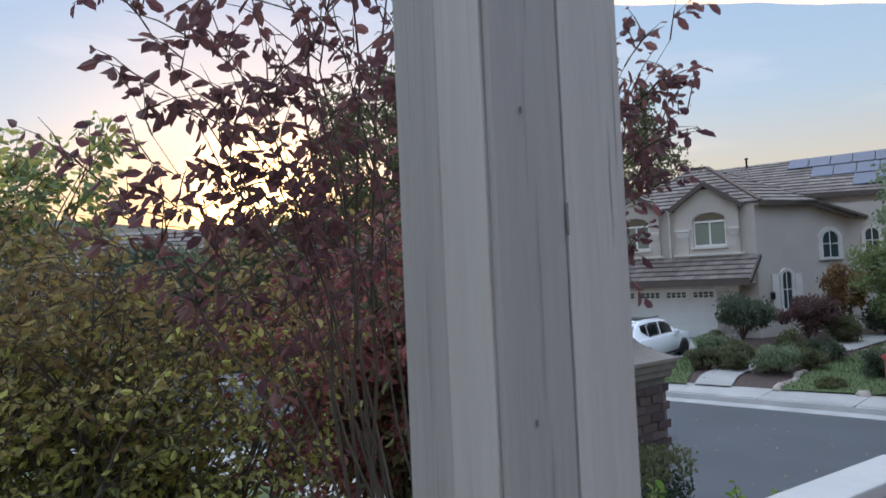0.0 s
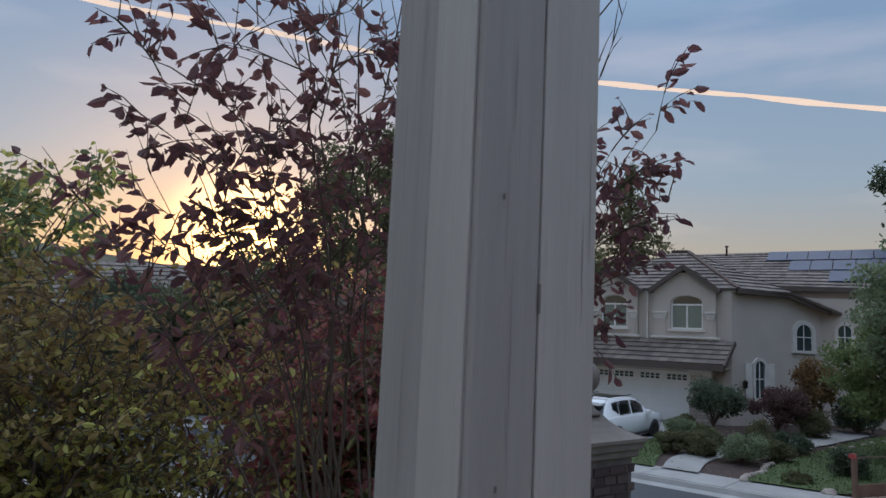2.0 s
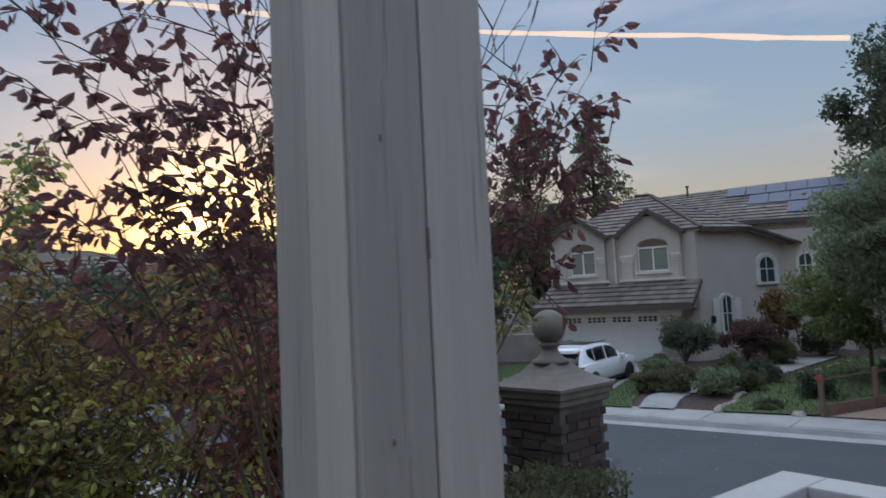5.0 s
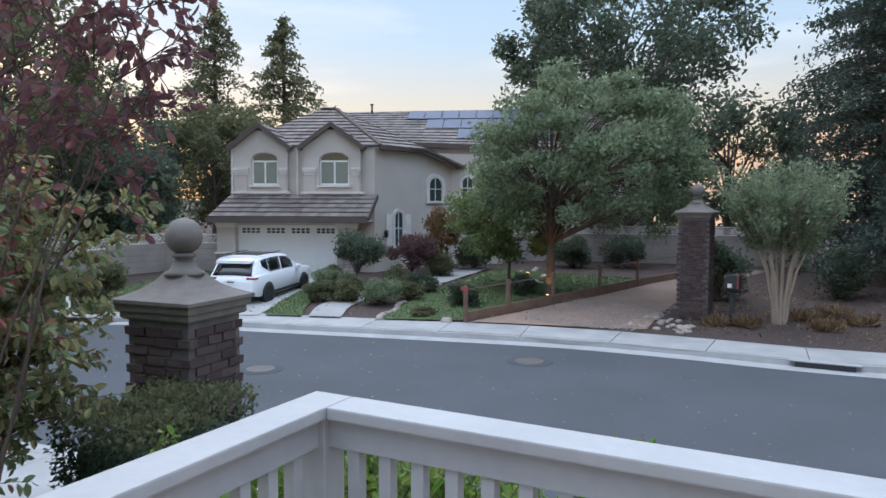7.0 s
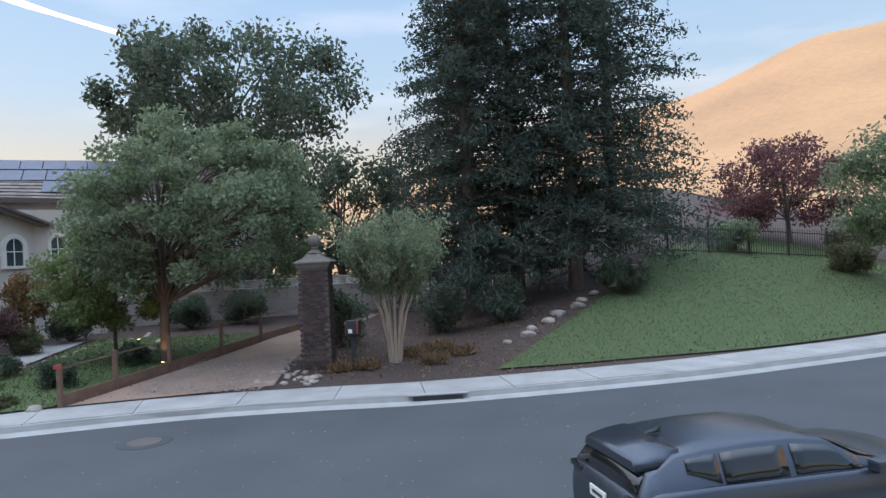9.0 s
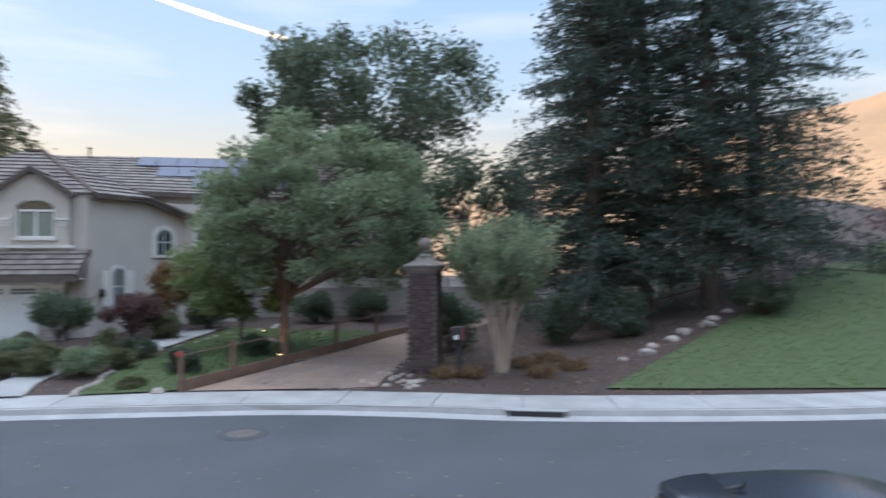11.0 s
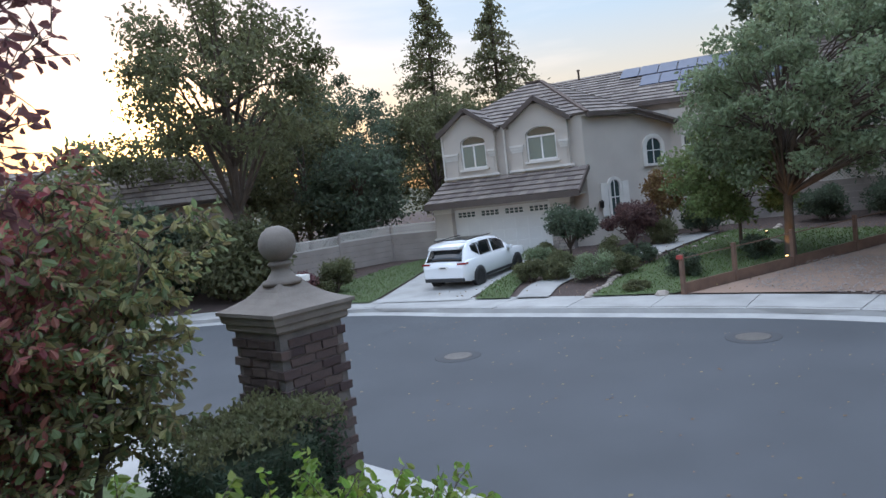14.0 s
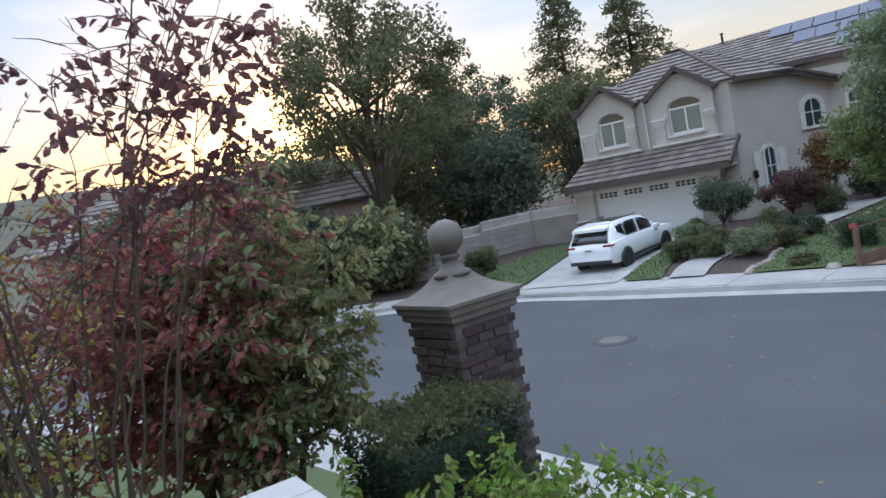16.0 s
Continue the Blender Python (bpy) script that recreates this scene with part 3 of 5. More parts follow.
for k in range(26):
    u, z0, ln = rng.uniform(0.006, PW - 0.006), rng.uniform(1.0, 2.5), rng.uniform(0.04, 0.3)
    fx = k % 2 == 0
    vs, w = [], rng.uniform(0.0003, 0.0008)
    for q in range(6):
        j = u + 0.0006 * math.sin(q * 2.3 + k)
        ww = w * math.sin(math.pi * (q + 0.3) / 5.6)
        for s in (-ww, ww):
            vs.append((j + s, -0.0046, z0 + ln * q / 5) if fx else (-0.0046, j + s, z0 + ln * q / 5))
    raw("crack", vs, [(2 * i, 2 * i + 1, 2 * i + 3, 2 * i + 2) for i in range(5)], CRACK, post)
for x, z, r, h in ((0.106, 1.6, 0.0018, 0.02), (0.04, 1.728, 0.0013, 0.004), (0.042, 1.362, 0.0013, 0.004), (0.07, 1.21, 0.0011, 0.003)):
    part("nail_stain", boxed(x - r, x + r, -0.0056, -0.0035, z - h, z + h, 0.0008), CRACK, post)

RZ = 3.205
rail = thing("porch_railing", "white painted wooden porch railing with square balusters", "railing", pose(2.478, 1.483, 2.24, 0, 0, 7.3))
H = RZ - 2.24
part("cap_rail", box(boxed(-4.4, 0.0, -0.13, 0.0, H - 0.036, H, 0.006), -0.13, 0.0, -4.3, -0.1315, H - 0.036, H, 0.006), RAIL, rail)
part("sub_rail", box(boxed(-4.4, -0.03, -0.095, -0.035, H - 0.125, H - 0.037, 0.004), -0.095, -0.035, -4.3, -0.1, H - 0.125, H - 0.037, 0.004), RAIL, rail)
part("bottom_rail", box(boxed(-4.4, -0.03, -0.09, -0.04, 0.07, 0.14, 0.004), -0.09, -0.04, -4.3, -0.1, 0.07, 0.14, 0.004), RAIL, rail)
part("corner_post", boxed(-0.115, -0.02, -0.115, -0.02, 0, H - 0.038, 0.005), RAIL, rail)
bal = boxed(-0.019, 0.019, -0.019, 0.019, 0.14, H - 0.124, 0.003)
bme = part("baluster", bal, RAIL, rail)
bme.location = (-0.19, -0.065, 0)
for k in range(1, 84):
    along_x = k < 42
    d = 0.19 + 0.102 * (k if along_x else k - 42)
    if abs((d - 0.065) % 1.22 - 0.61) > 0.545 and d > 0.5:
        continue
    o = new("baluster", bme.data)
    o.parent = rail
    o.location = (-d, -0.065, 0) if along_x else (-0.065, -d, 0)
for k in range(1, 4):
    d = 0.065 + 1.22 * k
    part("rail_post", boxed(-d - 0.045, -d + 0.045, -0.11, -0.02, 0, H - 0.038, 0.005), RAIL, rail)
    part("rail_post", boxed(-0.11, -0.02, -d - 0.045, -d + 0.045, 0, H - 0.038, 0.005), RAIL, rail)


# ---- gate pillars ----
def pillar(label, at, yaw, side, height, cap, ball, brick_h, loc_seed):
    t = thing("gate_pillar", label, "pillar", pose(*at, 0, 0, yaw), "pair of brick gate pillars")
    hs = side / 2
    part("core", boxed(-hs + 0.02, hs - 0.02, -hs + 0.02, hs - 0.02, -0.3, height, 0), MORTAR, t)
    blen = brick_h * 2.9
    rng = random.Random(loc_seed)
    d = 0.1
    meshes = []
    for k in range(5):
        L = blen * (1, 0.55, 0.8, 0.9, 0.7)[k]
        bm = boxed(-L / 2, L / 2, 0, d, 0, brick_h - 0.012, 0.006)
        for v in bm.verts:
            v.co += Vector((rng.uniform(-0.003, 0.003), rng.uniform(-0.004, 0.004), rng.uniform(-0.003, 0.003)))
        me = bpy.data.meshes.new("brick")
        bm.to_mesh(me)
        bm.free()
        me.materials.append(BRICK)
        meshes.append((L, me))
    rows = int(height / brick_h)
    for r in range(rows):
        for f in range(4):
            s = -hs + (d if (r + f) % 2 else 0.0)
            end = hs - (0.0 if (r + f) % 2 else d)
            while s < end - 0.03:
                L, me = meshes[rng.choice((0, 0, 2, 3, 1, 4))]
                if s + L > end:
                    fits = [q for q in meshes if s + q[0] <= end + 0.03]
                    if not fits:
                        break
                    L, me = max(fits, key=lambda q: q[0])
                o = new("brick", me)
                o.parent = t
                proud = rng.uniform(-0.008, 0.012)
                a = f * 90
                m = pose(0, 0, 0, 0, 0, a) @ pose(s + L / 2, -hs - proud, r * brick_h, 0, 0, rng.uniform(-1, 1))
                o.matrix_basis = m
                s += L + 0.012
    def sq(h, z):
        return [(-h, -h, z), (h, -h, z), (h, h, z), (-h, h, z)]
    c = cap / 2
    part("neck_course", loft([sq(hs + 0.01, height - 0.02), sq(hs + 0.03, height), sq(hs + 0.03, height + 0.05), sq(hs + 0.055, height + 0.06), sq(hs + 0.06, height + 0.1), sq(c * 0.96, height + 0.13)], smooth=False), CAPM, t, "moulded stone course")
    prof = [(1.0, 0.13), (1.0, 0.165), (0.86, 0.19), (0.7, 0.225), (0.55, 0.27), (0.42, 0.325), (0.33, 0.38), (0.3, 0.40)]
    capo = part("cap", loft([sq(c * r, height + 0.13 + (z - 0.13) * cap) for r, z in [(p, q) for p, q in prof]], smooth=False), CAPM, t, "flared stone cap")
    z0 = height + 0.13 + 0.25 * cap
    part("finial_base", lathe([(0.2 * cap, z0), (0.2 * cap, z0 + 0.03), (0.15 * cap, z0 + 0.05), (0.1 * cap, z0 + 0.11), (0.085 * cap, z0 + 0.15), (0.12 * cap, z0 + 0.17), (0.12 * cap, z0 + 0.19), (0.08 * cap, z0 + 0.21)]), CAPM, t)
    bz = z0 + 0.19 + ball
    part("ball", lathe([(ball * math.sin(math.pi * k / 16) + 0.001, bz - ball * math.cos(math.pi * k / 16)) for k in range(17)]), CAPM, t, "round stone ball finial")
    return t


pillar("brown brick gate pillar with stone cap and ball", (4.86, 5.53, 0.15), 12.5, 0.71, 2.62, 0.88, 0.165, 0.085, 1)
pillar("brown brick gate pillar with stone cap beside the gravel drive", (23.15, 5.8, 0.15), 4, 0.93, 3.27, 1.17, 0.205, 0.078, 2)

# ---- the house across the street ----
HM = pose(0, 0, 0.08, 0, 0, -60.67)
house = thing("house", "two-storey beige stucco house with brown tiled roof", "house", HM)
F, SL, SR, GZ = 32.95, -12.33, -5.70, 0.58
WT = 6.3
side = [(SR, F), (-3.95, 35.2), (-2.45, 36.7), (0.2, 37.0), (0.2, 46), (SL, 46), (SL, F)]


def wall_run(pts, z0, z1, name, thick=0.25):
    for (x0, y0), (x1, y1) in zip(pts, pts[1:]):
        L = math.hypot(x1 - x0, y1 - y0)
        a = math.degrees(math.atan2(y1 - y0, x1 - x0))
        part(name, boxed(0, L, 0, thick, z0, z1, m=pose(x0, y0, 0, 0, 0, a)), STUCCO, house)


wall_run([(SL, F)] + side, GZ - 0.4, WT, "wall")
# front wall above, with the two gabled bays whose windows are cut through
FACE = F


def gable_wall(x0, x1, wx0, wx1, apex, name="gable_wall"):
    """Front bay: outline with a clipped gable and an arched window opening."""
    bm = bmesh.new()
    mid = (x0 + x1) / 2
    r = (wx1 - wx0) / 2
    wc = (wx0 + wx1) / 2
    zs, zt = 4.6, 5.78
    arch = [(wc + r * math.cos(math.pi * k / 10), zt + 0.34 * math.sin(math.pi * k / 10)) for k in range(11)]
    # build as quads round the opening
    inner = [(wx1, zs)] + arch + [(wx0, zs)]
    outer = [(x1, 4.1), (x1, 4.9), (x1, 5.5), (x1, 6.0), (x1, WT + 0.02), (mid + 0.7, (WT + apex) / 2 + 0.12), (mid + 0.3, apex), (mid - 0.3, apex), (mid - 0.7, (WT + apex) / 2 + 0.12), (x0, WT + 0.02), (x0, 6.0), (x0, 5.2), (x0, 4.1)]
    for y0, y1 in ((FACE - 0.28, FACE),):
        vi = [bm.verts.new((x, y0, z)) for x, z in inner]
        vo = [bm.verts.new((x, y0, z)) for x, z in outer]
        bi = [bm.verts.new((x, y1, z)) for x, z in inner]
        bo = [bm.verts.new((x, y1, z)) for x, z in outer]
        n = len(inner)
        for i in range(n - 1):
            bm.faces.new((vi[i], vo[i], vo[i + 1], vi[i + 1]))
            bm.faces.new((vo[i], bo[i], bo[i + 1], vo[i + 1]))
            bm.faces.new((vi[i], vi[i + 1], bi[i + 1], bi[i]))
        bm.faces.new((vi[-1], vo[-1], vo[0], vi[0]))
        bm.faces.new((vi[-1], vi[0], bi[0], bi[-1]))
        bm.faces.new((vo[-1], bo[-1], bo[0], vo[0]))
    bmesh.ops.recalc_face_normals(bm, faces=bm.faces)
    part(name, bm, STUCCO, house)
    win = part("window", boxed(wx0, wx1, FACE - 0.1, FACE - 0.02, zs, zt + 0.36), PANE, house, "arched two-light window with white frame")
    fr = bmesh.new()
    for a in ((wx0, wx0 + 0.07, zs, zt), (wx1 - 0.07, wx1, zs, zt), (wx0, wx1, zs, zs + 0.08), (wx0, wx1, zt - 0.12, zt - 0.04), (wc - 0.035, wc + 0.035, zs, zt - 0.04)):
        box(fr, a[0], a[1], FACE - 0.18, FACE - 0.09, a[2], a[3])
    for (xa, za), (xb, zb) in zip(arch, arch[1:]):
        L = math.hypot(xb - xa, zb - za)
        box(fr, 0, L, -0.05, 0.05, -0.035, 0.035, m=pose(xa, FACE - 0.13, za, 0, -math.degrees(math.atan2(zb - za, xb - xa)), 0))
    part("window_frame", fr, DOORW, win)
    part("pane", boxed(wx0 + 0.07, wc - 0.035, FACE - 0.135, FACE - 0.115, zs + 0.08, zt - 0.12), BLIND, win)
    part("pane", boxed(wc + 0.035, wx1 - 0.07, FACE - 0.135, FACE - 0.115, zs + 0.08, zt - 0.12), BLIND, win)
    part("sill", boxed(wx0 - 0.1, wx1 + 0.1, FACE - 0.4, FACE - 0.27, zs - 0.1, zs), TRIM, win)
    for xa, xb in ((x0 - 0.02, wx0 - 0.1), (wx1 + 0.1, x1 + 0.02)):
        cb = part("corbel", box(box(boxed(xa, xb, FACE - 0.42, FACE - 0.27, 5.30, 5.40), xa + 0.03, xb - 0.03, FACE - 0.38, FACE - 0.27, 5.17, 5.29), xa + 0.07, xb - 0.07, FACE - 0.35, FACE - 0.27, 5.06, 5.16), TRIM, house, "stepped cream stucco corbel")
        part("pilaster", boxed(xa + 0.1, xb - 0.1, FACE - 0.33, FACE - 0.275, 4.1, 5.06), STUCCO, house)


gable_wall(SL - 0.02, -9.75, -11.48, -10.22, 7.12)
gable_wall(-9.0, -6.3, -8.24, -6.84, 7.14)
part("string_course", box(boxed(SL - 0.1, -9.6, F - 0.42, F - 0.28, 4.2, 4.3), -9.1, -6.1, F - 0.42, F - 0.28, 4.2, 4.3), TRIM, house, "cream moulding above the garage roof")
part("downspout", boxed(-9.38, -9.3, F - 0.1, F - 0.02, 4.1, WT), TRIM, house)
part("downspout", boxed(SL - 0.12, SL - 0.04, F - 0.3, F - 0.2, 4.1, WT), TRIM, house)


def tiled(name, a, c, d, e, rows, parent, label="brown flat roof tiles in courses"):
    """Roof plane with eave a-c and ridge e-d: each course is a real step, cut into tiles."""
    a, c, d, e = (Vector(v) for v in (a, c, d, e))
    nrm = (c - a).cross(e - a).normalized()
    if nrm.z < 0:
        nrm = -nrm
    vs, fs = [], []
    for r in range(rows):
        f0, f1 = r / rows, (r + 1) / rows
        p0, p1, q0, q1 = a.lerp(e, f0), c.lerp(d, f0), a.lerp(e, f1), c.lerp(d, f1)
        k = max(1, int((p1 - p0).length / 0.33))
        for i in range(k):
            u0, u1 = i / k, (i + 0.96) / k
            if (p1 - p0).length < 0.1:
                continue
            b0, b1, t0, t1 = p0.lerp(p1, u0), p0.lerp(p1, u1), q0.lerp(q1, u0), q0.lerp(q1, u1)
            o = len(vs)
            vs += [b0 + nrm * 0.075, b1 + nrm * 0.075, t1 + nrm * 0.02, t0 + nrm * 0.02, b0 - nrm * 0.03, b1 - nrm * 0.03]
            fs += [(o, o + 1, o + 2, o + 3), (o, o + 4, o + 5, o + 1)]
    ob = raw(name, vs, fs, TILE, parent, label)
    ob["kind"] = "stuff"
    raw("roof_deck", [a - nrm * 0.12, c - nrm * 0.12, d - nrm * 0.12, e - nrm * 0.12], [(0, 1, 2, 3)], TILE, parent)
    return ob


def beam(bm, p, q, w, h):
    p, q = Vector(p), Vector(q)
    d = q - p
    a = math.degrees(math.atan2(d.y, d.x))
    t = -math.degrees(math.atan2(d.z, math.hypot(d.x, d.y)))
    return box(bm, 0, d.length, -w / 2, w / 2, -h / 2, h / 2, m=pose(*p, 0, t, a))


# garage roof
tiled("garage_roof", (SL - 0.75, 31.45, 3.12), (-5.75, 31.45, 3.12), (-5.55, F - 0.25, 4.12), (SL - 0.15, F - 0.25, 4.12), 5, house)
tiled("garage_roof_hip", (SL - 0.75, 34.5, 3.12), (SL - 0.75, 31.45, 3.12), (SL - 0.15, F - 0.25, 4.12), (SL - 0.15, 34.5, 4.12), 5, house)
part("fascia", beam(beam(beam(bmesh.new(), (SL - 0.77, 31.42, 3.0), (-5.73, 31.42, 3.0), 0.06, 0.26), (-5.72, 31.42, 3.04), (-5.52, F - 0.2, 4.08), 0.08, 0.2), (SL - 0.77, 31.42, 3.0), (SL - 0.77, 34.5, 3.0), 0.06, 0.26), FASCIA, house, "dark brown gutter board")
part("soffit", boxed(SL - 0.74, -5.78, 31.48, F, 2.92, 2.97), STUCCO, house)
# garage front
part("lintel", boxed(-12.1, -7.29, 32.35, 32.6, 2.74, 2.93), STUCCO, house)
gd = part("garage_door", boxed(-12.12, -7.27, 32.6, 32.66, GZ, 2.75), DOORW, house, "white sectional garage door with small lights")
for r in range(4):
    for k in range(8):
        x0 = -12.06 + k * 0.6
        z0 = GZ + 0.05 + r * 0.53
        if r < 3:
            part("panel", boxed(x0 + 0.04, x0 + 0.55, 32.575, 32.60, z0 + 0.05, z0 + 0.46, 0.008), DOORW, gd)
for g in range(4):
    x0 = -11.92 + g * 1.19
    for r in range(2):
        for k in range(4):
            part("light", boxed(x0 + k * 0.225, x0 + k * 0.225 + 0.165, 32.585, 32.604, 2.36 + r * 0.13, 2.46 + r * 0.13), PANE, gd)
for x0, x1 in ((-13.0, -12.12), (-7.27, -6.38)):
    col = part("column", boxed(x0, x1, 32.2, 32.95, GZ + 0.9, 2.72), STUCCO, house)
    part("capital", box(box(boxed(x0 - 0.1, x1 + 0.1, 32.08, 32.95, 2.82, 2.92), x0 - 0.06, x1 + 0.06, 32.12, 32.95, 2.74, 2.815), x0 - 0.03, x1 + 0.03, 32.16, 32.95, 2.62, 2.735), TRIM, col)
    part("plinth_cap", boxed(x0 - 0.08, x1 + 0.08, 32.1, 32.95, GZ + 0.82, GZ + 0.9), TRIM, col)
    rr = random.Random(int(-x0 * 10))
    pb = part("stone_plinth", boxed(x0, x1, 32.2, 32.95, GZ - 0.3, GZ + 0.82), MORTAR, col)
    for r in range(6):
        s = x0 - 0.03
        while s < x1 - 0.06:
            L = min(rr.uniform(0.14, 0.34), x1 + 0.03 - s)
            part("stone", boxed(s, s + L - 0.015, 32.15 - rr.uniform(0, 0.03), 32.22, GZ - 0.05 + r * 0.14, GZ + 0.075 + r * 0.14, 0.012), STONE, pb)
            s += L
plate = part("number_plate", boxed(-7.0, -6.72, 32.17, 32.2, 2.38, 2.52), DOORW, house, "small white number tile")
part("bar", boxed(-6.93, -6.79, 32.165, 32.172, 2.43, 2.47), PLASTIC, plate)

# main roofs
HZ = 8.62
for p, q in (((SR + 0.3, F - 0.1, WT + 0.05), (-3.75, 35.0, WT + 0.05)), ((-3.75, 35.0, WT + 0.05), (-2.1, 36.5, 5.65)), ((SL - 0.3, F - 0.3, WT + 0.1), (SL - 0.3, 45, WT + 0.1))):
    part("eave_board", beam(bmesh.new(), p, q, 0.1, 0.23), FASCIA, house)
part("eave_soffit", boxed(SL - 0.26, SR + 0.2, F - 0.02, 44.8, WT + 0.0, WT + 0.06), STUCCO, house)
tiled("front_roof", (SL - 0.3, F - 0.08, WT + 0.1), (SR + 0.3, F - 0.08, WT + 0.1), (-8.5, 37.0, HZ), (-9.3, 37.0, HZ), 11, house)
tiled("side_roof", (SR + 0.3, F - 0.08, WT + 0.1), (-3.5, 35.1, WT + 0.08), (-8.5, 37.0, HZ), (-8.5, 37.0, HZ), 11, house)
tiled("side_roof", (-3.5, 35.1, WT + 0.08), (-1.7, 36.7, 5.6), (-8.5, 37.0, HZ), (-8.5, 37.0, HZ), 11, house)
tiled("side_roof", (-1.7, 36.7, 5.6), (-1.7, 39.4, 5.6), (-8.5, 43.0, HZ), (-8.5, 37.0, HZ), 13, house)
part("wing_wall", boxed(-4.6, 8.3, 39.4, 39.65, GZ - 0.4, 7.0), STUCCO, house)
part("wing_eave_board", beam(bmesh.new(), (-5.0, 38.95, 7.0), (8.5, 38.95, 6.55), 0.08, 0.24), FASCIA, house)
tiled("left_roof", (SL - 0.3, 44, WT + 0.08), (SL - 0.3, F - 0.35, WT + 0.08), (-9.3, 37.0, HZ), (-9.3, 42, HZ), 10, house)
tiled("rear_roof", (-11.0, 39.0, 7.2), (8.5, 39.0, 6.6), (8.5, 45.5, 9.75), (-11.0, 45.5, 9.62), 13, house)
part("hip_cap", beam(beam(bmesh.new(), (SR + 0.3, F - 0.08, WT + 0.16), (-8.5, 37.0, HZ + 0.08), 0.2, 0.1), (-9.3, 37.0, HZ + 0.08), (-8.5, 37.0, HZ + 0.08), 0.2, 0.1), TILE2, house)
for x0, x1, ap in ((SL - 0.02, -9.75, 7.12), (-9.0, -6.3, 7.14)):
    mid = (x0 + x1) / 2
    for sgn, xe in ((-1, x0 - 0.22), (1, x1 + 0.22)):
        tiled("gable_roof", (xe, F - 0.5, WT + 0.0), (xe, F + 1.6, WT + 0.0), (mid, F + 2.6, ap + 0.3), (mid, F - 0.5, ap + 0.3), 4, house)
        part("barge_board", beam(bmesh.new(), (xe, F - 0.5, WT - 0.04), (mid, F - 0.5, ap + 0.24), 0.08, 0.2), FASCIA, house)
part("roof_vent", lathe([(0.05, 8.6), (0.05, 9.05), (0.09, 9.06), (0.09, 9.12), (0.02, 9.14)], 10), FASCIA, house).location = (-6.9, 38.5, 0)
# solar panels on the rear roof
sl = math.degrees(math.atan2(3.3, 6.5))
for r, (u0, cnt) in enumerate(((-2.4, 5), (-4.4, 7), (-6.2, 9))):
    for k in range(cnt):
        x = u0 + 1.05 * k + (0.5 if r == 2 else 0)
        y = 39.9 + r * 1.75
        z = 6.85 + (y - 39.0) * 0.435 + 0.14
        sp = part("solar_panel", boxed(0, 1.0, 0, 1.7, 0, 0.04, 0.004, m=pose(x, y, z, sl - 3.4, 0, 0)), SOLAR, house)
# side windows
ang = math.degrees(math.atan2(35.2 - F, -3.95 - SR))


def arched(at, z0, z1, w, a, surround, shutters=False):
    m = pose(at[0], at[1], 0, 0, 0, a)
    win = part("window", boxed(-w / 2, w / 2, -0.03, 0.03, z0, z1, m=m), PANE, house, "narrow arched window with cream surround")
    bm = bmesh.new()
    box(bm, -w / 2 - surround, -w / 2, -0.1, 0.02, z0, z1 - w / 2, m=m)
    box(bm, w / 2, w / 2 + surround, -0.1, 0.02, z0, z1 - w / 2, m=m)
    box(bm, -w / 2 - surround, w / 2 + surround, -0.12, 0.02, z0 - 0.12, z0, m=m)
    for k in range(9):
        t0 = math.pi * k / 9
        rad = w / 2 + surround / 2
        box(bm, -rad * math.pi / 18 - 0.02, rad * math.pi / 18 + 0.02, -0.1, 0.02, -surround / 2, surround / 2, m=m @ pose(rad * math.cos(t0 + 0.17), 0, z1 - w / 2 + rad * math.sin(t0 + 0.17), 0, -math.degrees(t0 + 0.17) + 90, 0))
    part("surround", bm, TRIM, win)
    part("mullion", box(boxed(-0.02, 0.02, -0.05, -0.03, z0, z1, m=m), -w / 2, w / 2, -0.05, -0.03, (z0 + z1) / 2, (z0 + z1) / 2 + 0.04, m=m), DOORW, win)
    if shutters:
        for s in (-1, 1):
            x0 = s * (w / 2 + surround + 0.22)
            sh = part("shutter", boxed(x0 - 0.19, x0 + 0.19, -0.09, -0.03, z0, z1 - 0.1, 0.01, m=m), TRIM, win)


def along(f):
    return (SR + (-3.95 - SR) * f, F + (35.2 - F) * f)


arched(along(0.52), 1.75, 3.35, 0.52, ang, 0.14, True)
arched((-3.2, 35.95), 3.9, 5.05, 0.8, 45, 0.2)
arched((-1.6, 36.78), 4.0, 5.1, 0.5, 5, 0.14)
wall_lamp = part("wall_lamp", lathe([(0.05, 2.15), (0.1, 2.2), (0.1, 2.42), (0.13, 2.44), (0.02, 2.52)], 8), IRON, house)
wall_lamp.location = (along(0.22)[0] + 0.1, along(0.22)[1] - 0.14, 0)


# ---- vehicles ----
def section(x, zb, zs, zr, wb, ws, wr):
    """Cross-section of a car body at x: sill, shoulder and roof heights with half widths."""
    return [(x, -wb, zb), (x, wb, zb), (x, ws, (zb + zs) / 2), (x, ws * 0.985, zs), (x, wr, zr), (x, wr * 0.6, zr + 0.025), (x, -wr * 0.6, zr + 0.025), (x, -wr, zr), (x, -ws * 0.985, zs), (x, -ws, (zb + zs) / 2)]


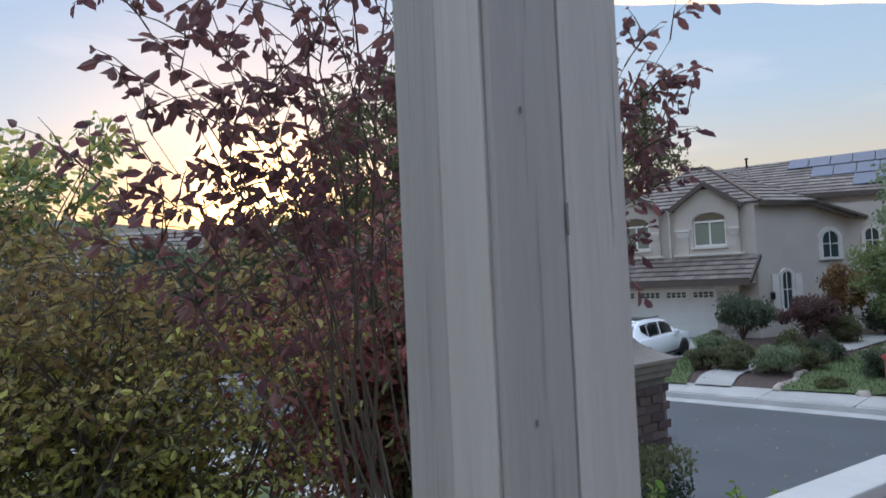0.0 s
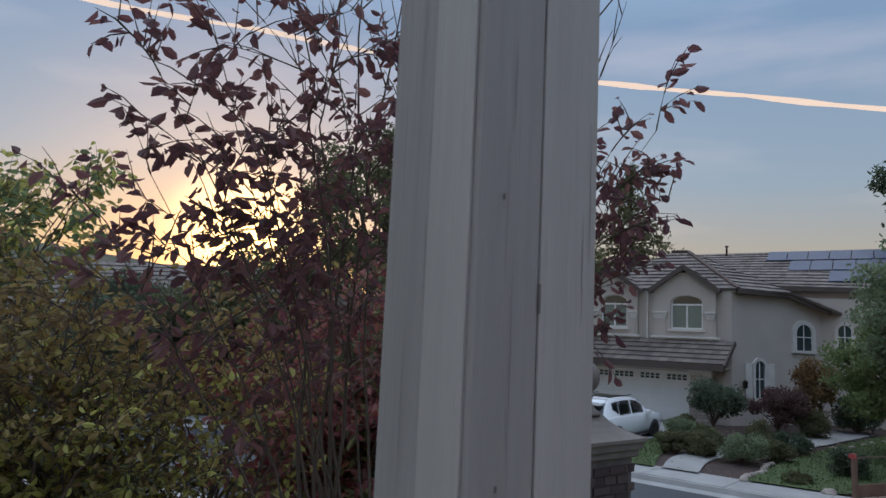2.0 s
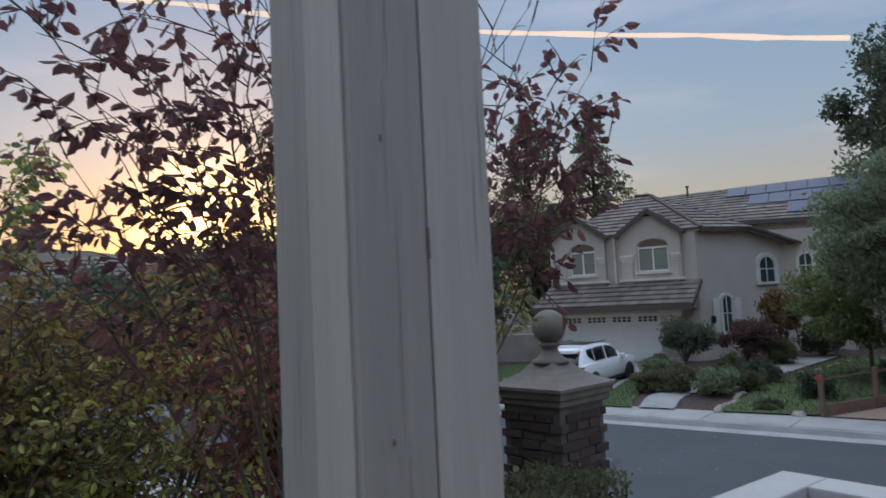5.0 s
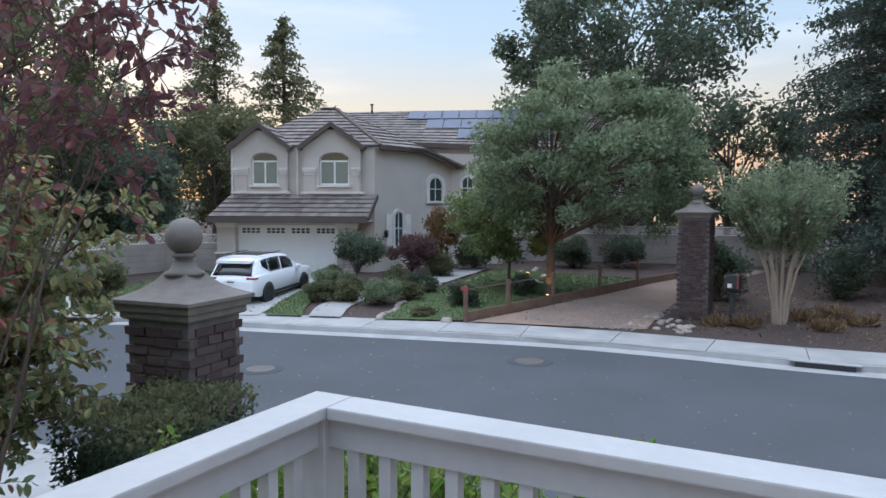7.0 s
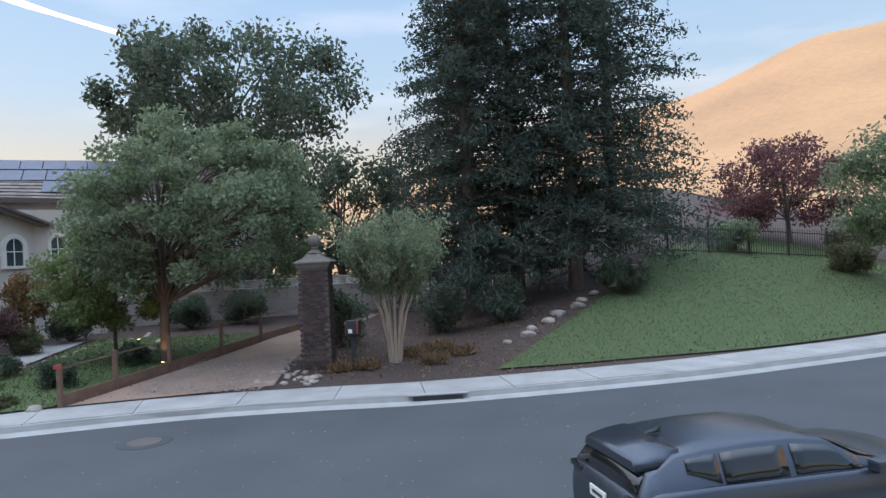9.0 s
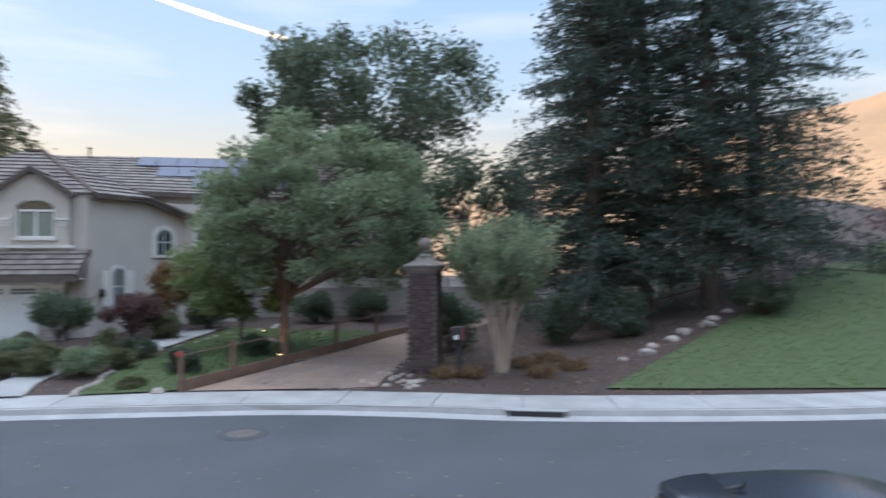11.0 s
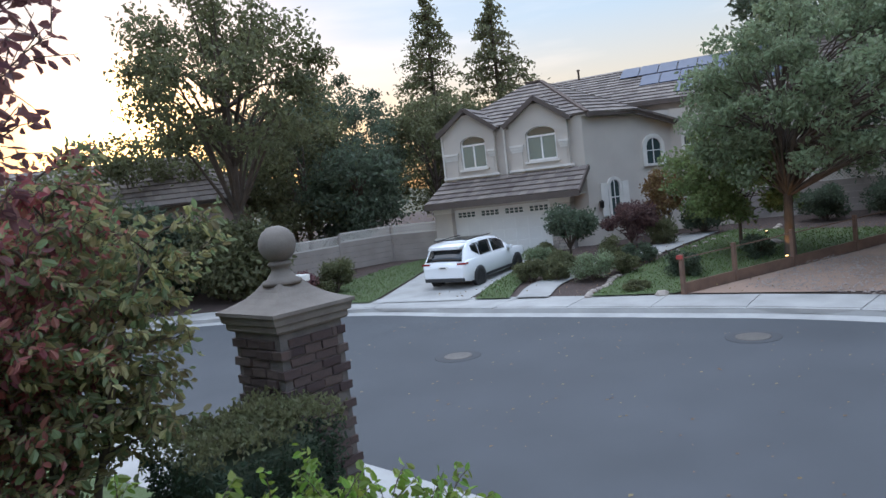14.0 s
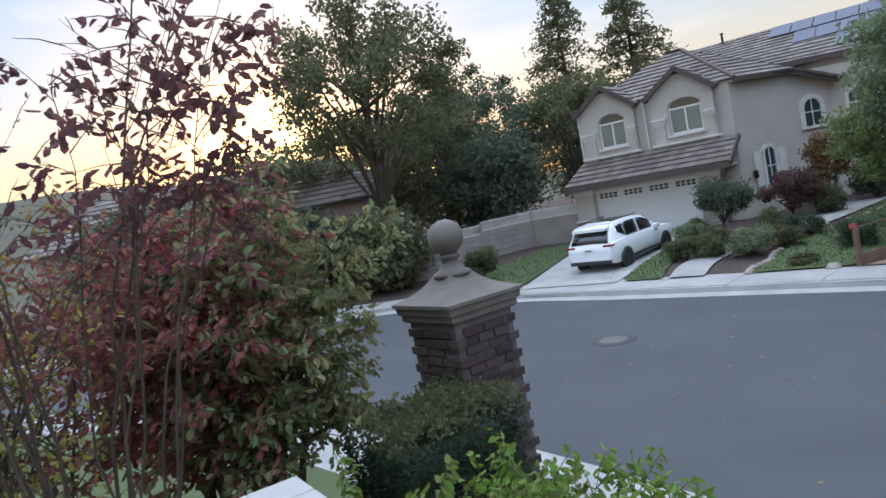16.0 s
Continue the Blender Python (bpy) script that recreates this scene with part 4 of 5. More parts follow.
def car(name, label, m, paint, L=4.95, W=1.94, Hh=1.70, dark=False):
    c = thing(name, label, "car", m)
    w = W / 2
    low = part("body", loft([section(x * L, zb, zs, zs + 0.012, wb * w, ws * w, ws * w * 0.93) for x, zb, zs, wb, ws in (
        (0.0, 0.42, 0.80, 0.80, 0.86), (0.015, 0.36, 0.98, 0.86, 0.94), (0.06, 0.30, 1.05, 0.92, 0.985), (0.2, 0.27, 1.06, 0.94, 1.0), (0.5, 0.26, 1.04, 0.94, 1.0), (0.7, 0.27, 1.02, 0.94, 1.0), (0.82, 0.28, 1.0, 0.94, 0.99), (0.93, 0.3, 0.93, 0.9, 0.95), (0.985, 0.36, 0.82, 0.8, 0.86), (1.0, 0.45, 0.7, 0.7, 0.76))]), paint, c)
    low.modifiers.new("bevel", "BEVEL").width = 0.03
    r = Hh
    roofline = ((0.02, 1.02, 0.9, 0.86), (0.05, 1.24, 0.91, 0.82), (0.085, r - 0.2, 0.92, 0.77), (0.13, r - 0.08, 0.93, 0.75), (0.2, r - 0.045, 0.94, 0.745), (0.32, r - 0.02, 0.945, 0.745), (0.45, r - 0.03, 0.945, 0.75), (0.55, r - 0.1, 0.94, 0.755), (0.64, r - 0.32, 0.93, 0.79), (0.72, 1.06, 0.92, 0.86))
    cab = part("cabin", loft([section(x * L, 0.98, 1.03, z, ws * w, ws * w, wr * w) for x, z, ws, wr in roofline]), paint, c)
    cab.modifiers.new("bevel", "BEVEL").width = 0.035

    def skin(x, f):
        """Height and half width on the cabin's flank at x of the length, f of the way up from the belt."""
        z = float(np.interp(x, [q[0] for q in roofline], [q[1] for q in roofline]))
        ws = float(np.interp(x, [q[0] for q in roofline], [q[2] for q in roofline])) * w * 0.985
        wr = float(np.interp(x, [q[0] for q in roofline], [q[3] for q in roofline])) * w
        return ws + (wr - ws) * f, 1.03 + (z - 1.03) * f

    def glass(name, label, rows):
        pane_bm = bmesh.new()
        grid = [[pane_bm.verts.new(p) for p in row] for row in rows]
        for g0, g1 in zip(grid, grid[1:]):
            for q in range(len(g0) - 1):
                pane_bm.faces.new((g0[q], g0[q + 1], g1[q + 1], g1[q])).smooth = True
        ob = part(name, pane_bm, CARG, c, label)
        thick = ob.modifiers.new("thickness", "SOLIDIFY")
        thick.thickness, thick.offset = 0.012, 0
    for sd in (-1, 1):
        for x0, x1, lo0, lo1 in ((0.15, 0.235, 0.5, 0.14), (0.245, 0.42, 0.1, 0.1), (0.44, 0.63, 0.1, 0.1)):
            rows = []
            for f in (0.0, 0.35, 0.7, 1.0):
                row = []
                for q in range(6):
                    x = x0 + (x1 - x0) * q / 5
                    low = lo0 + (lo1 - lo0) * q / 5
                    y, z = skin(x, low + (0.86 - low) * f)
                    row.append((x * L, sd * (y + 0.008), z))
                rows.append(row)
            glass("side_window", "dark tinted side window", rows)
    rows = []
    for x, dz in ((0.026, 0.08), (0.045, 0.2), (0.065, 0.34), (0.082, r - 1.24)):
        y = (0.79 - (x - 0.026) * 1.6) * w
        z = float(np.interp(x, [q[0] for q in roofline], [q[1] for q in roofline]))
        rows.append([(x * L - 0.03, y * q, z + 0.012 - 0.03 * abs(q)) for q in (-1, -0.6, -0.2, 0.2, 0.6, 1)])
    glass("rear_window", "dark tinted rear window", rows)
    rows = []
    for x in (0.575, 0.61, 0.65, 0.7):
        z = float(np.interp(x, [q[0] for q in roofline], [q[1] for q in roofline]))
        rows.append([(x * L + 0.02, 0.74 * w * q, z + 0.035 - 0.02 * abs(q)) for q in (-1, -0.5, 0, 0.5, 1)])
    glass("windscreen", "dark windscreen", rows)
    if not dark:
        part("sunroof", boxed(0.24 * L, 0.46 * L, -0.52, 0.52, r - 0.03, r + 0.012, 0.01), CARG, c)
    for s in (-1, 1):
        if not dark:
            part("roof_rail", beam(bmesh.new(), (0.13 * L, s * w * 0.7, r + 0.04), (0.5 * L, s * w * 0.7, r + 0.04), 0.03, 0.03), PLASTIC, c)
        part("tail_lamp", boxed(0.03, 0.3, min(s * w * 0.965, s * w * 0.6), max(s * w * 0.965, s * w * 0.6), 0.93, 1.0, 0.02), REDLAMP if not dark else CARG, c)
        part("mirror", boxed(0.64 * L, 0.69 * L, s * (w + 0.02) - 0.09, s * (w + 0.02) + 0.09, 1.02, 1.16, 0.03), paint, c)
        part("side_trim", boxed(0.2 * L, 0.8 * L, s * w * 0.985 - 0.02, s * w * 0.985 + 0.02, 0.3, 0.4, 0.01), PLASTIC, c)
        for x in (0.19, 0.79):
            wh = part("wheel_arch", lathe([(0.40, 0), (0.40, 0.04), (0.3, 0.05)], 24), PLASTIC, c)
            wh.matrix_basis = pose(x * L, s * (w - 0.025), 0.37, -90 * s, 0, 0)
            wl_ = part("wheel", lathe([(0.26, 0), (0.35, 0.02), (0.365, 0.06), (0.365, 0.2), (0.34, 0.235), (0.25, 0.24)], 28), TYRE, c)
            wl_.matrix_basis = pose(x * L, s * (w - 0.21), 0.365, -90 * s, 0, 0)
            bm = lathe([(0.25, 0.2), (0.255, 0.235), (0.235, 0.236), (0.23, 0.21)], 24)
            for k in range(10):
                box(bm, 0.04, 0.24, -0.018, 0.018, 0.212, 0.24, 0.004, m=pose(0, 0, 0, 0, 0, 36 * k))
            part("rim", bm, RIM, wl_)
    part("bumper", boxed(-0.03, 0.08, -w * 0.86, w * 0.86, 0.33, 0.47, 0.03), PLASTIC, c)
    lip = []
    for x, z, q in ((0.03, r - 0.17, 0.7), (0.05, r - 0.145, 0.73), (0.09, r - 0.105, 0.745), (0.15, r - 0.075, 0.74)):
        lip.append([(x * L, -q * w, z - 0.05 - (x - 0.03) * 0.8), (x * L, q * w, z - 0.05 - (x - 0.03) * 0.8), (x * L, q * w * 0.9, z + 0.05), (x * L, -q * w * 0.9, z + 0.05)])
    part("spoiler", loft(lip), paint, c)
    pl = part("licence_plate", boxed(-0.022, -0.002, -0.2, 0.2, 0.78, 0.9), DOORW, c)
    part("bar", boxed(-0.027, -0.021, -0.13, 0.13, 0.82, 0.86), PLASTIC, pl)
    if dark:
        part("aerial_fin", loft([[(x, -q, z0), (x, q, z0), (x + 0.03, 0, z1)] for x, q, z0, z1 in ((0.62, 0.03, r, r + 0.025), (0.75, 0.035, r, r + 0.06), (0.8, 0.01, r, r + 0.08))]), PLASTIC, c)
    return c


sx, sy = hp(-9.2, 24.5)
car("suv", "white mid-size SUV parked on the concrete driveway", pose(sx, sy, 0.2, 0, -1.5, 21), CARW)
car("parked_car", "dark grey hatchback SUV parked by the near curb", pose(9.85, -0.85, 0.0, 0, 0, -73), CARD, 4.5, 1.84, 1.47, True)

# ---- street details ----
for x, y, r in ((11.6, 12.4, 0.33), (15.9, 7.75, 0.36)):
    mh = thing("manhole_cover", "round iron manhole cover in an asphalt collar", "manhole", pose(x, y, 0.004), "manhole covers in the street")
    part("collar", lathe([(r + 0.2, 0), (r + 0.19, 0.004), (r + 0.03, 0.005)], 32), mat("patched_asphalt", (0.06, 0.062, 0.068), (0.05, 0.052, 0.058), 3, 0.9, 0.4), mh)
    part("lid", lathe([(r, 0.002), (r, 0.012), (r - 0.03, 0.016), (r - 0.05, 0.012), (0.05, 0.014)], 32), mat("lid_metal", (0.14, 0.125, 0.115), (0.095, 0.088, 0.082), 8, 0.6, 0.4, metal=0.3), mh)
dr = thing("storm_drain", "dark storm drain opening in the curb", "drain", pose(18.62, 1.72, 0.03, 0, 0, -82))
part("opening", boxed(-0.62, 0.62, 0.38, 0.5, 0.0, 0.115), PLASTIC, dr)
part("lip", boxed(-0.75, 0.75, 0.36, 0.62, 0.118, 0.15, 0.01), CONCRETE, dr)
mb = thing("mailbox", "dark mailbox with red trim on a black post beside the pillar", "mailbox", pose(22.9, 4.65, ground_z(22.9, 4.65), 0, 0, 180))
part("post", boxed(-0.06, 0.06, -0.06, 0.06, -0.1, 1.0, 0.008), PLASTIC, mb)
part("housing", boxed(-0.2, 0.2, -0.22, 0.22, 1.0, 1.45, 0.03), PLASTIC, mb)
part("trim", box(boxed(0.2, 0.222, -0.21, 0.21, 1.34, 1.43, 0.01), 0.2, 0.222, 0.13, 0.2, 1.05, 1.335, 0.01), REDP, mb, "dark red trim")
part("box", boxed(0.16, 0.23, -0.17, 0.17, 1.04, 1.45, 0.02), PLASTIC, mb)
part("label", boxed(0.23, 0.236, -0.1, 0.02, 1.08, 1.2), DOORW, mb)
mb2 = thing("mailbox", "white mailbox on a post beside the lattice fence", "mailbox", pose(12.9, 23.4, ground_z(12.9, 23.4), 0, 0, -60))
part("post", boxed(-0.05, 0.05, -0.05, 0.05, -0.1, 1.05), DOORW, mb2)
part("box", boxed(-0.3, 0.3, -0.1, 0.1, 0.95, 1.2, 0.05), DOORW, mb2)

# stub posts and retaining boards along the gravel drive
edge = [(18.95, 11.55), (20.8, 11.1), (23.0, 10.55), (25.6, 9.9), (28.0, 9.3), (31.0, 8.6)]
rb = thing("retaining_edge", "low brown timber retaining boards with posts and wire", "edging")
for (x0, y0), (x1, y1) in zip(edge, edge[1:]):
    z0, z1 = ground_z(x0, y0), ground_z(x1, y1)
    part("board", beam(bmesh.new(), (x0, y0, z0 + 0.14), (x1, y1, z1 + 0.14), 0.06, 0.34), WOOD, rb)
    part("rail", beam(bmesh.new(), (x0, y0, z0 + 1.0), (x1, y1, z1 + 1.0), 0.02, 0.03), WOOD, rb)
for x, y in edge:
    part("post", boxed(x - 0.055, x + 0.055, y - 0.055, y + 0.055, ground_z(x, y) - 0.1, ground_z(x, y) + 1.12, 0.008), WOOD, rb)
part("reflector", boxed(18.86, 18.89, 11.45, 11.65, ground_z(18.95, 11.55) + 0.99, ground_z(18.95, 11.55) + 1.1), REDP, rb, "small red marker plate")


def lattice_fence(label, pts, z_of, board=1.35, lat=0.42, group="lattice topped fences"):
    f = thing("fence", label, "fence", group=group)
    for (x0, y0), (x1, y1) in zip(pts, pts[1:]):
        L = math.hypot(x1 - x0, y1 - y0)
        a = math.degrees(math.atan2(y1 - y0, x1 - x0))
        k = max(1, round(L / 2.2))
        for i in range(k):
            u0, u1 = i / k, (i + 1) / k
            ax, ay = x0 + (x1 - x0) * u0, y0 + (y1 - y0) * u0
            z = z_of(ax, ay)
            w = L / k
            m = pose(ax, ay, z, 0, 0, a)
            part("post", boxed(-0.06, 0.06, -0.06, 0.06, 0, board + lat + 0.12, 0.008, m=m), FENCE, f)
            for r in range(5):
                part("board", boxed(0.06, w - 0.06, -0.02, 0.02, 0.04 + r * board / 5, 0.03 + (r + 1) * board / 5, 0.006, m=m), FENCE, f)
            bm = bmesh.new()
            box(bm, 0.06, w - 0.06, -0.03, 0.03, board + 0.02, board + 0.07, m=m)
            box(bm, 0.06, w - 0.06, -0.03, 0.03, board + lat, board + lat + 0.05, m=m)
            n = int(w / 0.15)
            for j in range(n + 3):
                for s in (-1, 1):
                    xb = 0.06 + j * 0.15 - (lat if s > 0 else 0)
                    xa, xe = max(0.06, xb), min(w - 0.06, xb + lat)
                    if xe - xa < 0.05:
                        continue
                    za = board + 0.05 + ((xa - xb) if s > 0 else lat - (xa - xb))
                    ze = board + 0.05 + ((xe - xb) if s > 0 else lat - (xe - xb))
                    beam(bm, m @ Vector((xa, 0.012 * s, za)), m @ Vector((xe, 0.012 * s, ze)), 0.01, 0.035)
            part("lattice", bm, TRIM, f, "pale diagonal lattice")
    return f


lattice_fence("beige board fence with pale lattice top beside the garage", [hp(-13.0, 32.6), hp(-15.6, 32.4), hp(-16.8, 29.5), hp(-17.6, 26.6), hp(-19.5, 24.6)], lambda x, y: ground_z(x, y) - 0.05)
lattice_fence("weathered board fence with lattice top behind the lawn", [(31.8, 20.0), (34.5, 17.5), (36.2, 14.0), (37.5, 9.0), (38.5, 4.5)], lambda x, y: ground_z(x, y) - 0.05, 1.5)
rf = thing("picket_fence", "dark iron picket fence under the redwoods", "fence")
picket = boxed(-0.011, 0.011, -0.011, 0.011, 0.05, 1.5)
picket_mesh = bpy.data.meshes.new("picket")
picket.to_mesh(picket_mesh)
picket.free()
picket_mesh.materials.append(IRON)
for k in range(11):
    x, y = 35.2 + 0.5 * k, 4.5 - 2.2 * k
    z, z2 = ground_z(x, y), ground_z(x + 0.5, y - 2.2)
    part("post", boxed(x - 0.05, x + 0.05, y - 0.05, y + 0.05, z - 0.1, z + 1.65), IRON, rf)
    for h in (0.15, 1.3):
        part("rail", beam(bmesh.new(), (x, y, z + h), (x + 0.5, y - 2.2, z2 + h), 0.03, 0.045), IRON, rf)
    for q in range(1, 16):
        u = q / 16
        o = new("picket", picket_mesh)
        o.parent = rf
        o.location = (x + 0.5 * u, y - 2.2 * u, z + (z2 - z) * u)

# ---- trees and shrubs across the street ----
def gz(x, y):
    return (x, y, ground_z(x, y) - 0.03)


broad_tree("shade_tree", "broad green shade tree on the front lawn", gz(24.4, 11.35), 8.5, 4.9, (3.9, 4.2, 3.4), L_GREEN, 11, 210, 165, 0.58, 0.17, 0.16, low=-0.75, shift=(0.5, -1.2))
broad_tree("young_tree", "young light green tree with low drooping boughs by the path", gz(25.3, 13.6), 5, 2.8, (2.1, 2.2, 1.95), L_LIGHT, 18, 85, 170, 0.5, 0.16, 0.07, low=-0.95)
broad_tree("dark_tree", "tall dark broadleaf tree behind the fence", gz(45.15, 16.5), 18, 12.6, (6.5, 8.0, 5.6), L_DARK, 12, 90, 230, 1.6, 0.34, 0.35)
broad_tree("dark_tree", "dark broadleaf tree at the drive's far end", gz(39.25, 8.5), 9, 5.0, (4, 4.5, 3.6), L_DARK, 13, 50, 200, 1.2, 0.28, 0.2)
broad_tree("dark_tree", "dark broadleaf tree behind the lawn", gz(37.04, 13), 7, 4.2, (3.5, 3.5, 2.8), L_DARK, 14, 40, 200, 1.1, 0.26, 0.2)
for k, (x, y, h, r) in enumerate(((32.4, 1.2, 19, 5.0), (34.6, -0.9, 21, 5.4), (33.2, -3.4, 20, 5.0), (36.0, -5.6, 22, 5.6), (37.5, 1.2, 20, 5.4))):
    conifer("redwood_tree", "tall dense dark green redwood tree", gz(x, y), h, r, 30 + k, 95, 64, 0.22, "row of redwoods", 0.07, aspect=0.4)
for k, (x, y, h, r) in enumerate(((37.0, 47.0, 18.4, 6.4), (40.2, 42.6, 17.2, 6.4))):
    conifer("pine_tree", "slender pine tree standing against the evening sky", gz(x, y), h, r, 40 + k, 44, 44, 0.36, "pair of slender pines", 0.2, L_OLIVE, aspect=0.45)
broad_tree("oak_tree", "large spreading tree dark against the sunset", gz(13.4, 30.5), 13, 9.0, (4.7, 4.7, 4.0), L_OLIVE, 15, 75, 190, 1.05, 0.24, 0.26)
for k, (x, y, h, r) in enumerate(((19.5, 36.5, 4.6, 3.4), (24.5, 40.5, 5.6, 3.8), (17, 40, 5.0, 3.6), (29, 47, 6.4, 4.2), (10.5, 37, 4.4, 3.6), (21.0, 33.4, 3.4, 2.3), (29.5, 37.5, 5.0, 3.4), (25.5, 45, 6.8, 4.0), (33, 40, 5.2, 3.4), (21.5, 43, 6.0, 3.6), (6.5, 31.5, 3.0, 2.8), (9.8, 31.5, 2.2, 2.0), (12.3, 28.6, 1.7, 1.5), (3.0, 33.0, 3.0, 2.8))):
    broad_tree("dark_tree", "dark green tree behind the neighbouring fence", gz(x, y), h * 2, h, (r, r, h * 0.85), L_DARK if k % 2 else L_OLIVE, 50 + k, 45, 200, 1.1, 0.26, 0.16, group="trees behind the fence")
broad_tree("purple_tree", "dark purple-leaved tree on the bank", gz(44.9, -17.5), 6, 3.6, (4.0, 4.5, 2.6), L_PURPLE, 16, 50, 200, 1.1, 0.24, 0.16)
broad_tree("green_tree", "light green tree at the top of the bank", gz(33.9, -18.5), 8, 5.2, (3.2, 3.4, 3.2), L_GREEN, 17, 50, 200, 1.0, 0.22, 0.16)

# crape myrtle beside the mailbox
cm = thing("crape_myrtle", "vase-shaped crape myrtle with pale bare stems", "tree", pose(*gz(23.5, 3.45)))
rng = random.Random(9)
ln, sp = [], []
for k in range(13):
    a = 2 * math.pi * k / 13
    b2 = rng.uniform(0.5, 1.0)
    p = [(0.16 * math.cos(a), 0.16 * math.sin(a), -0.05), (0.22 * math.cos(a), 0.22 * math.sin(a), 0.7), (0.5 * b2 * math.cos(a), 0.5 * b2 * math.sin(a), 1.6), (0.85 * b2 * math.cos(a), 0.85 * b2 * math.sin(a), 2.3)]
    ln.append((p, [0.05, 0.042, 0.036, 0.03]))
    for j in range(9):
        c2, r2 = a + rng.uniform(-0.6, 0.6), b2 * rng.uniform(0.9, 2.3)
        top = Vector((r2 * math.cos(c2), r2 * math.sin(c2), rng.uniform(3.6, 5.1) - 0.25 * r2))
        s = Vector(p[-1])
        ln.append(([s, s.lerp(top, 0.5) + Vector((0.1 * math.cos(c2), 0.1 * math.sin(c2), 0)), top], [0.02, 0.013, 0.004]))
        for i in range(130):
            q = s.lerp(top, rng.random() ** 0.7)
            sp.append(q + Vector((rng.gauss(0, 0.13), rng.gauss(0, 0.13), rng.gauss(0, 0.1))))
limbs("stem_frame", ln, PALEBARK, cm)
leaves("foliage", sp, 0.13, L_GREEN, cm, 91, aspect=0.45)

# foundation planting
shrubs = [("round_shrub", "clipped dark green shrub on a short trunk", (22.2, 18.9), (1.0, 1.0, 0.92), L_DARK, 0.6),
          ("red_maple", "low dusky red Japanese maple with airy leaves", (25.5, 18.6), (1.25, 1.2, 0.85), L_DUSK, 0.3),
          ("orange_shrub", "tall orange autumn shrub against the wall", (27.9, 18.6), (0.95, 0.95, 1.75), L_ORANGE, 0.2),
          ("shrub", "grey-green flowering shrub in the bed", (19.42, 16.9), (0.65, 0.65, 0.42), L_OLIVE, 0),
          ("shrub", "grey-green flowering shrub in the bed", (20.44, 17.6), (0.6, 0.6, 0.45), L_OLIVE, 0),
          ("shrub", "rounded green shrub in the bed", (19.79, 15.6), (0.75, 0.75, 0.5), L_GREEN, 0),
          ("shrub", "rounded green shrub in the bed", (21.06, 15.4), (0.6, 0.6, 0.38), L_OLIVE, 0),
          ("shrub", "dark green shrub in the bed", (22.65, 15.9), (0.7, 0.7, 0.42), L_DARK, 0),
          ("shrub", "dark green shrub in the bed", (22.77, 17.2), (0.6, 0.6, 0.5), L_OLIVE, 0),
          ("shrub", "low dark shrub along the lawn edge", (21.02, 12.9), (0.6, 0.6, 0.42), L_DARK, 0),
          ("shrub", "low groundcover by the wooden stub", (19.07, 13.2), (0.7, 0.5, 0.14), L_OLIVE, 0),
          ("shrub", "low dark shrub along the lawn edge", (23.9, 12.2), (0.6, 0.6, 0.4), L_DARK, 0),
          ("shrub", "grey-green flowering shrub beside the driveway", (18.96, 17.7), (0.6, 0.6, 0.45), L_OLIVE, 0),
          ("shrub", "rounded green shrub beside the driveway", (20.4, 18.7), (0.7, 0.7, 0.5), L_GREEN, 0),
          ("shrub", "rounded green shrub beside the driveway", (21.4, 19.6), (0.7, 0.7, 0.5), L_OLIVE, 0),
          ("shrub", "olive green shrub near the path", (26.24, 17.6), (0.7, 0.7, 0.55), L_OLIVE, 0),
          ("shrub", "dark shrub beside the front wall", (29.38, 17.8), (1.0, 1.0, 0.8), L_DARK, 0),
          ("shrub", "dark shrub before the fence", (32.75, 14.2), (1.1, 1.1, 0.8), L_DARK, 0),
          ("shrub", "dark shrub before the fence", (33.66, 12.0), (1.1, 1.1, 0.9), L_DARK, 0),
          ("shrub", "brown-green shrub by the lattice fence", (14.8, 24.6), (0.9, 0.9, 0.7), L_OLIVE, 0),
          ("shrub", "brown-green shrub by the lattice fence", (13.4, 24.9), (0.8, 0.8, 0.6), L_PURPLE, 0),
          ("shrub", "dark shrub under the redwoods", (28.9, 2.5), (1.3, 1.3, 1.0), L_DARK, 0),
          ("shrub", "dark shrub under the redwoods", (29.7, 0.2), (1.2, 1.2, 0.9), L_DARK, 0),
          ("shrub", "dark shrub under the redwoods", (30.9, -5.2), (1.3, 1.3, 0.8), L_DARK, 0),
          ("shrub", "dark shrub behind the pillar", (26.5, 5.9), (1.0, 1.0, 1.1), L_DARK, 0),
          ("shrub", "green shrub on the bank", (39.9, -12.5), (1.6, 1.6, 0.9), L_GREEN, 0),
          ("shrub", "green shrub on the bank", (36.9, -17.0), (1.5, 1.5, 0.8), L_OLIVE, 0),
          ("shrub", "green shrub on the bank", (41.9, -20.0), (1.8, 1.8, 1.0), L_OLIVE, 0)]
for k, (nm, lb, (x, y), rad, mt, lift) in enumerate(shrubs):
    x0, y0, z0 = gz(x, y)
    s = shrub(nm, lb, (x0, y0, z0 + lift), rad, mt, 100 + 7 * k, 5600 if max(rad) > 0.9 else 4200, 0.085 if rad[0] < 0.9 else 0.12, 14)
    if lift:
        limbs("trunk", [([(0, 0, -lift), (0.03, 0, -lift / 2), (0, 0, 0.3)], [0.06, 0.05, 0.03])], BARK, s)
